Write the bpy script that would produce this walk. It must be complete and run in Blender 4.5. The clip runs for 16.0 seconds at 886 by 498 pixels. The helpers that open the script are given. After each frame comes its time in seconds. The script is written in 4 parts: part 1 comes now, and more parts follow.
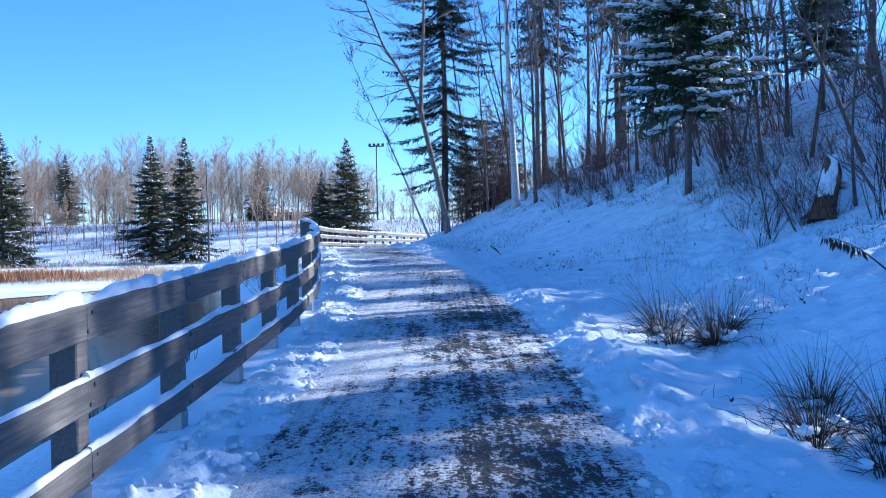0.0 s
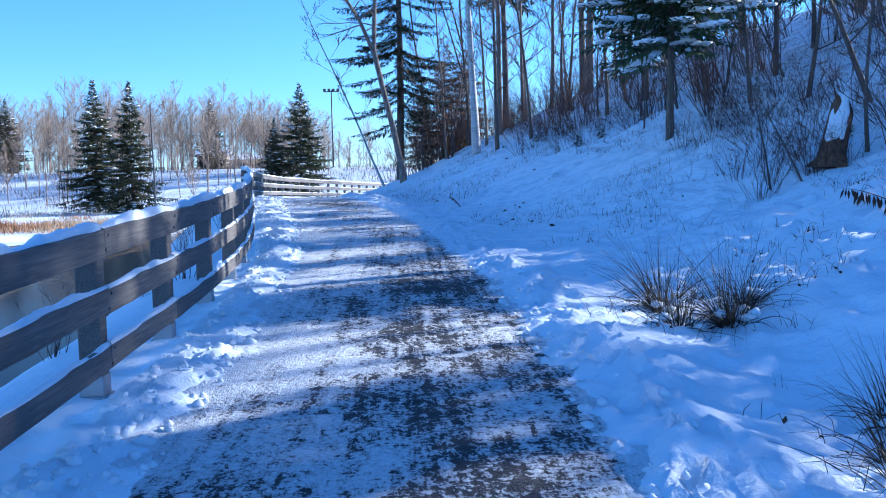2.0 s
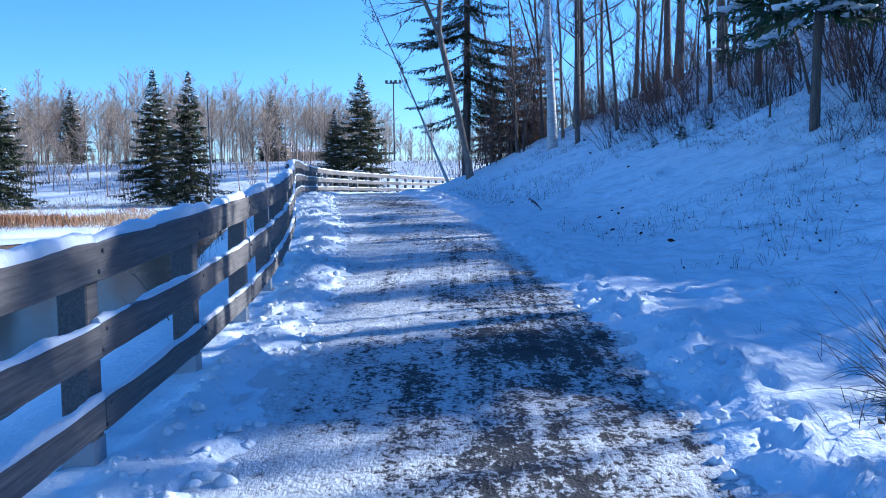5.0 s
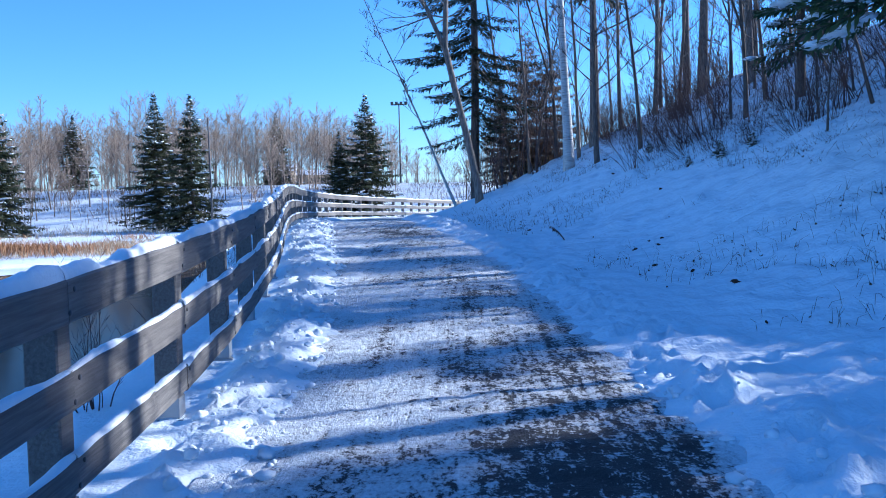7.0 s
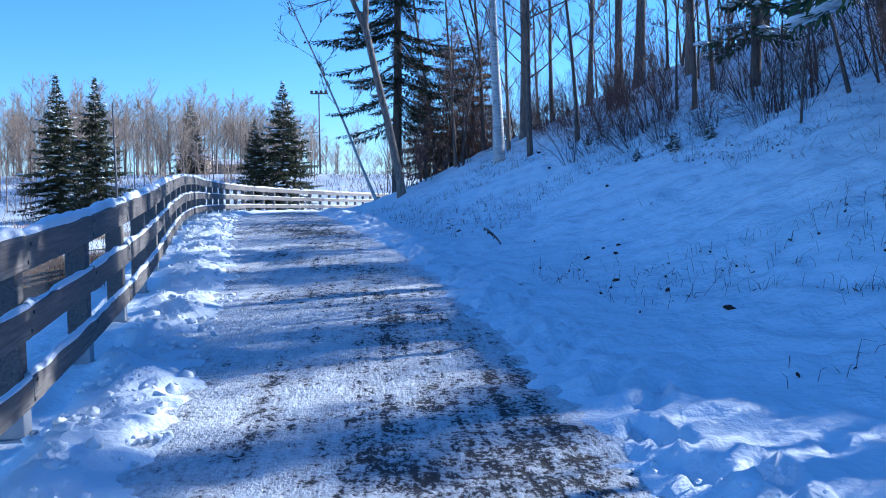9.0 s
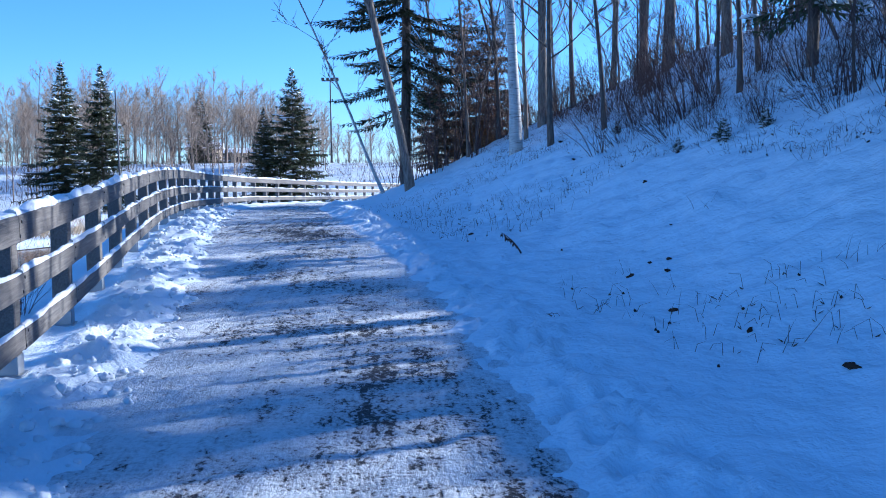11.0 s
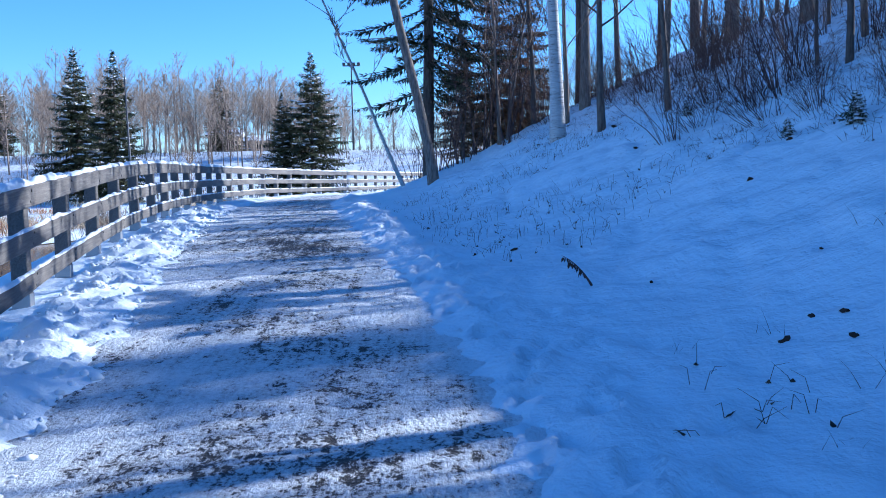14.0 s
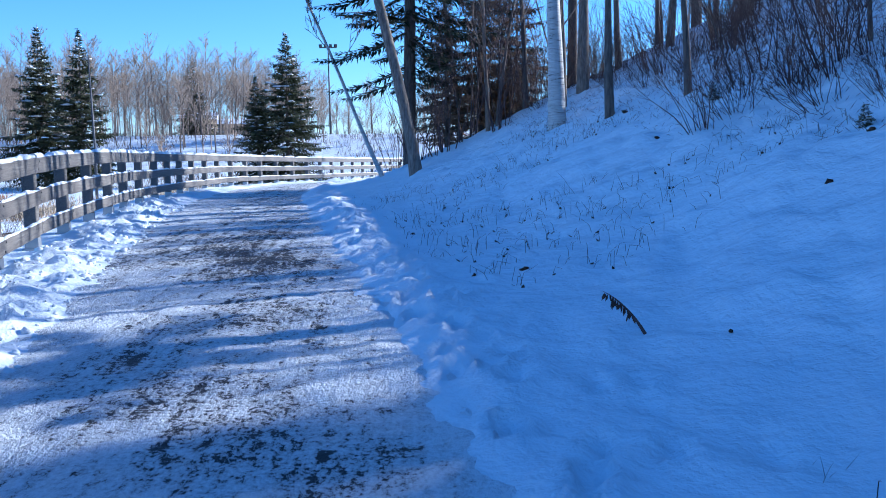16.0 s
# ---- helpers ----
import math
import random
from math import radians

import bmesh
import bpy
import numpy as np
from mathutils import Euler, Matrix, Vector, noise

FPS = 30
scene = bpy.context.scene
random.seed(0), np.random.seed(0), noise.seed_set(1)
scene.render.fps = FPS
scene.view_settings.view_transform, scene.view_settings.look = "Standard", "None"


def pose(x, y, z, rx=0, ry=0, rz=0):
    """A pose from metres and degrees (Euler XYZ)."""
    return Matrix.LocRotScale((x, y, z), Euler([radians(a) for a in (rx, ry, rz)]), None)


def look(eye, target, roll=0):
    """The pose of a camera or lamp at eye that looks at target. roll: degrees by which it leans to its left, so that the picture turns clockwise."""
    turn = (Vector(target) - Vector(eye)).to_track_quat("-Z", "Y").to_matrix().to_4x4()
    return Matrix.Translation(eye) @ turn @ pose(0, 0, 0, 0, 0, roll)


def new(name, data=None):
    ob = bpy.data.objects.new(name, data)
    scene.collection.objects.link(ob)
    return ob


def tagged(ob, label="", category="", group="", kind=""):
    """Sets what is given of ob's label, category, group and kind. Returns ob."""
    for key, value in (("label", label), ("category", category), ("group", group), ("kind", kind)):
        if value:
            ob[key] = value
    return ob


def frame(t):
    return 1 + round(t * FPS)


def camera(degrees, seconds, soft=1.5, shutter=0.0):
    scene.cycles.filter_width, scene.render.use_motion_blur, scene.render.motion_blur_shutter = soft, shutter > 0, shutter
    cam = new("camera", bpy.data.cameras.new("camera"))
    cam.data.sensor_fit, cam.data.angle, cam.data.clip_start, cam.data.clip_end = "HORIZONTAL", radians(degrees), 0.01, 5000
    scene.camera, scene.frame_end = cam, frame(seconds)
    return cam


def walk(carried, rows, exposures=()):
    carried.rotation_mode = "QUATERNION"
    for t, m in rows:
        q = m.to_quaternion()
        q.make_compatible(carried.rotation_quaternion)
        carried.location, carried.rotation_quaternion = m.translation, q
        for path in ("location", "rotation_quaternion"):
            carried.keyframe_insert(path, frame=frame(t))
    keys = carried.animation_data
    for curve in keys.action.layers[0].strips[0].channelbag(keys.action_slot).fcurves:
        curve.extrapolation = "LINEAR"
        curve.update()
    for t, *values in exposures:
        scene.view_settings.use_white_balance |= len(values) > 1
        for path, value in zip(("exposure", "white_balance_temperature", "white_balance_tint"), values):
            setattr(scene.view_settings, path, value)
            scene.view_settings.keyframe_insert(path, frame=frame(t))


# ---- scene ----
# ---------- camera ----------
cam = camera(52.0, 16.0, 1.0)
METRES, EYE, TILT, LEAN, TURN = 17.6, 1.5, -2.8, -1.2, 0.0
ROWS = [
    (0.0, 0.0, 0.0, 0.0, 0.08, 1.98, 2.28),
    (0.5, 0.0021, 0.0309, 0.0032, -4.11, 0.32, 2.37),
    (1.0, 0.0083, 0.0621, 0.0039, -3.96, -0.81, 2.2),
    (1.5, 0.0093, 0.0924, 0.0057, -3.53, -1.11, 2.28),
    (2.0, 0.0061, 0.1219, 0.009, -2.54, -1.44, 2.56),
    (2.5, 0.0074, 0.1552, 0.0127, 0.33, -1.33, 2.91),
    (3.0, 0.004, 0.1855, 0.0144, 0.96, -1.13, 2.63),
    (3.5, 0.0026, 0.2165, 0.0161, 0.4, -1.16, 2.48),
    (6.0, -0.007, 0.3728, 0.0303, 2.16, -1.95, 1.95),
    (6.5, -0.0071, 0.4041, 0.033, 2.65, -0.7, 2.58),
    (7.0, -0.0076, 0.4348, 0.0348, 1.73, -0.33, 2.46),
    (7.5, -0.0107, 0.4666, 0.0387, -1.73, -0.52, 2.45),
    (8.0, -0.0084, 0.4995, 0.0407, -2.29, -0.74, 2.16),
    (8.5, -0.0087, 0.5319, 0.0423, -3.27, -0.85, 1.93),
    (11.0, 0.0034, 0.6841, 0.0571, -2.38, -1.75, 2.02),
    (11.5, 0.0007, 0.7158, 0.061, -1.79, -1.72, 2.15),
    (12.0, 0.0043, 0.7466, 0.0617, -1.96, -1.67, 2.3),
    (12.5, 0.0075, 0.7775, 0.065, -1.58, -2.17, 2.23),
    (13.0, 0.0042, 0.8084, 0.0691, -1.56, -2.27, 2.27),
    (13.5, 0.0051, 0.8397, 0.07, -1.39, -2.55, 2.36),
    (14.0, 0.0054, 0.8684, 0.0733, -0.87, -2.57, 2.34),
    (14.5, 0.0017, 0.898, 0.0779, -0.89, -2.55, 2.41),
    (15.0, 0.0026, 0.931, 0.0788, -0.37, -2.72, 2.16),
    (15.5, 0.0031, 0.9614, 0.082, 0.15, -2.76, 2.14),
    (16.0, 0.0014, 0.9921, 0.0852, -2.25, -3.62, 2.17),
]
walk(cam, [(t, pose(0, 0, EYE, TILT, LEAN, TURN) @ pose(METRES * x, METRES * y, METRES * z, 90 + pitch, roll, yaw)) for t, x, y, z, yaw, pitch, roll in ROWS],
     exposures=[(0.0, 1.31, 4400, 10), (1.0, 1.37, 4410, 10), (1.7, 1.40, 4410, 10), (2.5, 1.27, 4400, 10), (3.2, 1.20, 4390, 10), (4.0, 1.13, 4360, 10), (7.0, 1.11, 4340, 10), (16.0, 1.12, 4320, 10)])

# ---------- light ----------
SUN_AZ, SUN_EL = 25.0, 21.5      # degrees from +x towards +y; above the horizon
world = bpy.data.worlds.new("sky")
world.use_nodes = True
scene.world = world
wn = world.node_tree.nodes
sky = wn.new("ShaderNodeTexSky")
sky.sky_type, sky.sun_disc = "NISHITA", False
sky.sun_elevation, sky.sun_rotation = radians(SUN_EL), radians(90 - SUN_AZ)
sky.air_density, sky.dust_density, sky.ozone_density = 0.95, 0.0, 4.4
world.node_tree.links.new(sky.outputs[0], wn["Background"].inputs[0])
wn["Background"].inputs[1].default_value = 0.079
sun_data = bpy.data.lights.new("sun", "SUN")
sun_data.energy, sun_data.angle, sun_data.color = 4.6, radians(0.55), (1.0, 0.80, 0.55)
sun = new("sun", sun_data)
sun_dir = Vector((math.cos(radians(SUN_AZ)) * math.cos(radians(SUN_EL)), math.sin(radians(SUN_AZ)) * math.cos(radians(SUN_EL)), math.sin(radians(SUN_EL))))
sun.matrix_world = look(sun_dir * 50, (0, 0, 0))


# ---------- materials ----------
class Mat:
    """A small wrapper to write node materials briefly."""

    def __init__(self, name, rough=0.8, spec=0.3):
        self.m = bpy.data.materials.new(name)
        self.m.use_nodes = True
        self.t = self.m.node_tree
        self.b = self.t.nodes["Principled BSDF"]
        self.b.inputs["Roughness"].default_value = rough
        self.b.inputs["Specular IOR Level"].default_value = spec
        self.co = self.node("ShaderNodeTexCoord").outputs["Object"]

    def node(self, kind, **kw):
        n = self.t.nodes.new(kind)
        for k, v in kw.items():
            n.inputs[k].default_value = v
        return n

    def link(self, a, b):
        self.t.links.new(a, b)

    def mapped(self, scale, src=None):
        n = self.node("ShaderNodeMapping", Scale=scale)
        self.link(src or self.co, n.inputs[0])
        return n.outputs[0]

    def noise(self, scale, detail=4.0, rough=0.55, src=None, distort=0.0):
        n = self.node("ShaderNodeTexNoise", Scale=scale, Detail=detail, Roughness=rough, Distortion=distort)
        self.link(src or self.co, n.inputs["Vector"])
        return n.outputs[0]

    def voronoi(self, scale, src=None):
        n = self.node("ShaderNodeTexVoronoi", Scale=scale)
        self.link(src or self.co, n.inputs["Vector"])
        return n.outputs["Distance"]

    def ramp(self, fac, *stops):
        n = self.t.nodes.new("ShaderNodeValToRGB")
        el = n.color_ramp.elements
        while len(el) < len(stops):
            el.new(0.5)
        for e, (p, c) in zip(el, stops):
            e.position = p
            e.color = (*c, 1) if isinstance(c, tuple) else (c, c, c, 1)
        self.link(fac, n.inputs[0])
        return n.outputs[0]

    def math(self, op, a, b):
        n = self.t.nodes.new("ShaderNodeMath")
        n.operation = op
        for i, v in enumerate((a, b)):
            if isinstance(v, (int, float)):
                n.inputs[i].default_value = v
            else:
                self.link(v, n.inputs[i])
        return n.outputs[0]

    def mix(self, fac, a, b):
        n = self.t.nodes.new("ShaderNodeMix")
        n.data_type = "RGBA"
        for i, v in ((0, fac), (6, a), (7, b)):
            if isinstance(v, (int, float)):
                n.inputs[i].default_value = v
            elif isinstance(v, tuple):
                n.inputs[i].default_value = (*v, 1)
            else:
                self.link(v, n.inputs[i])
        return n.outputs[2]

    def random(self):
        return self.node("ShaderNodeObjectInfo").outputs["Random"]

    def island(self):
        return self.node("ShaderNodeNewGeometry").outputs["Random Per Island"]

    def colour(self, socket):
        self.link(socket, self.b.inputs["Base Color"])
        return self

    def flat(self, c):
        self.b.inputs["Base Color"].default_value = (*c, 1)
        return self

    def rough(self, socket):
        self.link(socket, self.b.inputs["Roughness"])
        return self

    def bump(self, height, strength=0.4, distance=0.01):
        n = self.node("ShaderNodeBump", Strength=strength, Distance=distance)
        self.link(height, n.inputs["Height"])
        self.link(n.outputs[0], self.b.inputs["Normal"])
        return self


def snow_material(name, grime=0.0):
    s = Mat(name, 0.55, 0.25)
    a, b = s.noise(0.9, 5), s.noise(70, 3)
    c = s.ramp(a, (0.3, (0.80 - grime, 0.82 - grime, 0.85 - grime)), (0.75, (0.90, 0.91, 0.92)))
    s.colour(c).bump(s.math("ADD", s.noise(16, 5), s.math("MULTIPLY", b, 0.35)), 0.55, 0.02)
    return s.m


M_SNOW = snow_material("snow")


def ground_material():
    """Snow over land; dead grass and litter showing through on the far bank and under the thickets."""
    s = Mat("snowy_ground", 0.6, 0.25)
    a = s.noise(0.9, 5)
    snow = s.ramp(a, (0.3, (0.81, 0.86, 0.90)), (0.75, (0.89, 0.925, 0.95)))
    litter = s.mix(s.noise(14, 4), (0.12, 0.075, 0.05), (0.36, 0.26, 0.18))
    thin = s.t.nodes.new("ShaderNodeAttribute")
    thin.attribute_name = "thin"
    patch = s.math("ADD", s.math("MULTIPLY", s.noise(2.2, 8, 0.75), 0.75), s.math("MULTIPLY", s.noise(11, 5, 0.75), 0.45))
    mask = s.ramp(s.math("ADD", patch, s.math("SUBTRACT", thin.outputs["Fac"], 1.0)), (0.12, 0.0), (0.22, 1.0))
    s.colour(s.mix(mask, snow, litter))
    s.bump(s.math("ADD", s.noise(4.5, 4, 0.55), s.math("MULTIPLY", s.noise(19, 4, 0.6), 0.22)), 0.65, 0.08)
    return s.m


M_GROUND = ground_material()


def path_material():
    """Trodden snow over dark asphalt: a thickness of snow, worn thin by boots and tyres, tints it from white through slush to bare."""
    s = Mat("trodden_path", 0.65, 0.3)
    uv = s.node("ShaderNodeTexCoord").outputs["UV"]
    sep = s.node("ShaderNodeSeparateXYZ")
    s.link(uv, sep.inputs[0])
    u = sep.outputs[0]

    def swing(socket, size):
        return s.math("MULTIPLY", s.math("SUBTRACT", socket, 0.5), size)

    worn = s.ramp(u, (0.05, 0.05), (0.22, 0.25), (0.42, 0.55), (0.56, 1.0), (0.80, 1.0), (0.92, 0.55), (1.0, 0.0))
    length = s.ramp(s.math("MULTIPLY", sep.outputs[1], 0.1), (0.0, 1.0), (0.50, 1.0), (0.60, 0.40), (0.84, 0.42), (0.90, 1.05), (0.97, 0.95), (1.0, 0.55))
    edge = s.ramp(u, (0.0, 1.0), (0.14, 0.0), (0.90, 0.0), (1.0, 1.0))
    big = s.noise(1.0, 3, 0.55, s.mapped((1.0, 0.75, 1.0)), 0.3)
    patch = s.noise(3.6, 5, 0.62, s.mapped((1.15, 0.5, 1.0)), 0.25)
    scuff = s.noise(15, 5, 0.70, s.mapped((1.0, 0.65, 1.0)), 0.2)
    grain = s.noise(40, 4, 0.72, s.mapped((1.0, 0.7, 1.0)))
    tracks = s.noise(2.4, 3, 0.6, s.mapped((5.0, 0.10, 1.0)))
    wave = s.node("ShaderNodeTexWave", Scale=7.0, Distortion=3.5, Detail=2.0)
    wave.bands_direction = "Y"
    s.link(s.co, wave.inputs["Vector"])
    ribs = s.math("MULTIPLY", swing(wave.outputs["Fac"], 0.07), s.ramp(tracks, (0.46, 0.0), (0.58, 1.0)))
    prints = s.ramp(s.voronoi(4.4, s.mapped((1.25, 0.75, 0.4))), (0.10, 1.0), (0.30, 0.0))
    prints = s.math("MULTIPLY", prints, s.ramp(s.noise(1.3, 3), (0.42, 0.0), (0.56, 1.0)))
    v = s.math("SUBTRACT", s.math("ADD", 0.60, s.math("MULTIPLY", edge, 0.40)), s.math("MULTIPLY", s.math("MULTIPLY", worn, length), 0.25))
    for socket, size in ((big, 0.60), (patch, 0.58), (scuff, 1.0), (grain, 1.0), (tracks, 0.50)):
        v = s.math("ADD", v, swing(socket, size))
    v = s.math("ADD", v, ribs)
    v = s.math("SUBTRACT", v, s.math("MULTIPLY", prints, s.math("ADD", 0.12, s.math("MULTIPLY", worn, 0.12))))
    grit = s.noise(130, 3)
    asphalt = s.mix(grit, (0.013, 0.012, 0.013), (0.047, 0.043, 0.043))
    slush = s.mix(grit, (0.13, 0.125, 0.125), (0.33, 0.32, 0.315))
    snow = s.mix(grain, (0.70, 0.72, 0.735), (0.88, 0.89, 0.90))
    c = s.mix(s.ramp(v, (0.31, 0.0), (0.37, 1.0)), asphalt, slush)
    c = s.mix(s.ramp(v, (0.34, 0.0), (0.43, 0.5), (0.56, 0.78), (0.76, 1.0)), c, snow)
    s.colour(c)
    s.rough(s.ramp(v, (0.28, 0.58), (0.42, 0.7)))
    s.bump(v, 0.75, 0.035)
    return s.m


M_PATH = path_material()


def bark(name, c0, c1, stretch=(9, 9, 1.6), rough=0.85):
    s = Mat(name, rough, 0.2)
    g = s.noise(3.0, 6, 0.65, s.mapped(stretch))
    c = s.mix(s.ramp(g, (0.35, 0.0), (0.65, 1.0)), c0, c1)
    c = s.mix(s.math("MULTIPLY", s.random(), 0.45), c, c0)
    s.colour(c).bump(g, 0.7, 0.02)
    return s.m


M_BARK = bark("grey_brown_bark", (0.11, 0.09, 0.073), (0.31, 0.255, 0.205))
M_BARK_DARK = bark("dark_bark", (0.075, 0.06, 0.052), (0.22, 0.18, 0.145))
M_BARK_TAN = bark("sunny_tan_bark", (0.15, 0.11, 0.08), (0.34, 0.26, 0.195))
M_TWIG = bark("reddish_twig", (0.06, 0.04, 0.037), (0.16, 0.105, 0.09), (4, 4, 4))


def birch_material():
    s = Mat("white_birch_bark", 0.6, 0.3)
    band = s.noise(4.0, 5, 0.7, s.mapped((1.2, 1.2, 9)))
    c = s.ramp(band, (0.34, (0.06, 0.05, 0.05)), (0.42, (0.42, 0.39, 0.36)), (0.62, (0.58, 0.56, 0.53)))
    s.colour(c).bump(band, 0.4, 0.01)
    return s.m


M_BIRCH = birch_material()


def needle_material(name, c0, c1):
    s = Mat(name, 0.7, 0.25)
    s.colour(s.mix(s.island(), c0, c1))
    s.b.inputs["Subsurface Weight"].default_value = 0.0
    return s.m


M_NEEDLE = needle_material("dark_spruce_needles", (0.026, 0.036, 0.02), (0.13, 0.13, 0.06))
M_FIR = needle_material("green_fir_needles", (0.022, 0.045, 0.02), (0.085, 0.12, 0.04))
M_PINE = needle_material("sparse_dark_needles", (0.025, 0.035, 0.02), (0.075, 0.085, 0.04))
M_BROWN = needle_material("browning_needles", (0.16, 0.10, 0.06), (0.42, 0.27, 0.165))
M_RUSH = needle_material("dry_rush_blades", (0.02, 0.016, 0.012), (0.09, 0.07, 0.043))
M_REED = needle_material("rusty_reeds", (0.22, 0.09, 0.035), (0.42, 0.24, 0.11))
M_PALEGRASS = needle_material("pale_dead_grass", (0.33, 0.24, 0.14), (0.62, 0.50, 0.34))
M_FARTWIG = needle_material("sunlit_tan_twigs", (0.11, 0.082, 0.062), (0.28, 0.218, 0.168))
M_LEAF = needle_material("curled_dead_leaves", (0.03, 0.02, 0.018), (0.11, 0.065, 0.04))


def wood_material():
    """Weathered rail timber: grey-brown grain along the board, knots, damp stains."""
    s = Mat("weathered_timber", 0.75, 0.3)
    g = s.noise(2.0, 7, 0.65, s.mapped((30, 1.3, 30)), 0.4)
    knots = s.ramp(s.voronoi(2.6, s.mapped((2.2, 0.8, 2.2))), (0.05, 1.0), (0.11, 0.0))
    c = s.ramp(g, (0.3, (0.082, 0.076, 0.072)), (0.5, (0.16, 0.145, 0.132)), (0.72, (0.26, 0.235, 0.21)))
    c = s.mix(s.math("MULTIPLY", knots, 0.8), c, (0.05, 0.036, 0.028))
    c = s.mix(s.math("MULTIPLY", s.ramp(s.noise(3.2, 4), (0.45, 0.0), (0.7, 1.0)), 0.5), c, (0.12, 0.105, 0.095))
    c = s.mix(s.math("MULTIPLY", s.random(), 0.35), c, (0.14, 0.12, 0.105))
    s.colour(c).bump(g, 0.6, 0.006)
    return s.m


M_WOOD = wood_material()


def plain(name, c, rough=0.6, metal=0.0, vary=0.25):
    s = Mat(name, rough, 0.3)
    d = tuple(v * (1 - vary) for v in c)
    s.colour(s.mix(s.noise(6, 5), d, c)).bump(s.noise(45, 3), 0.25, 0.004)
    s.b.inputs["Metallic"].default_value = metal
    return s.m


M_STEEL = plain("galvanised_steel", (0.42, 0.43, 0.45), 0.45, 0.8)
M_POLE = plain("dark_pole_paint", (0.08, 0.08, 0.085), 0.5)
M_WALL = plain("tan_house_wall", (0.46, 0.36, 0.25), 0.8)
M_PANE = plain("dark_window_pane", (0.03, 0.035, 0.045), 0.1)
M_BIN = plain("green_black_bin", (0.03, 0.045, 0.04), 0.5)
M_ROT = bark("rotten_wood", (0.05, 0.03, 0.02), (0.24, 0.14, 0.08), (7, 7, 2))
M_CLOD = plain("dark_soil", (0.07, 0.045, 0.03), 0.9, 0, 0.6)


def water_material():
    s = Mat("pond_water", 0.10, 0.5)
    s.colour(s.mix(s.noise(0.12, 3), (0.15, 0.105, 0.07), (0.24, 0.175, 0.12)))
    s.b.inputs["IOR"].default_value = 1.05
    w = s.noise(1.6, 3, 0.5, s.mapped((1.0, 0.45, 1.0)))
    s.bump(w, 0.16, 0.03)
    return s.m


M_WATER = water_material()


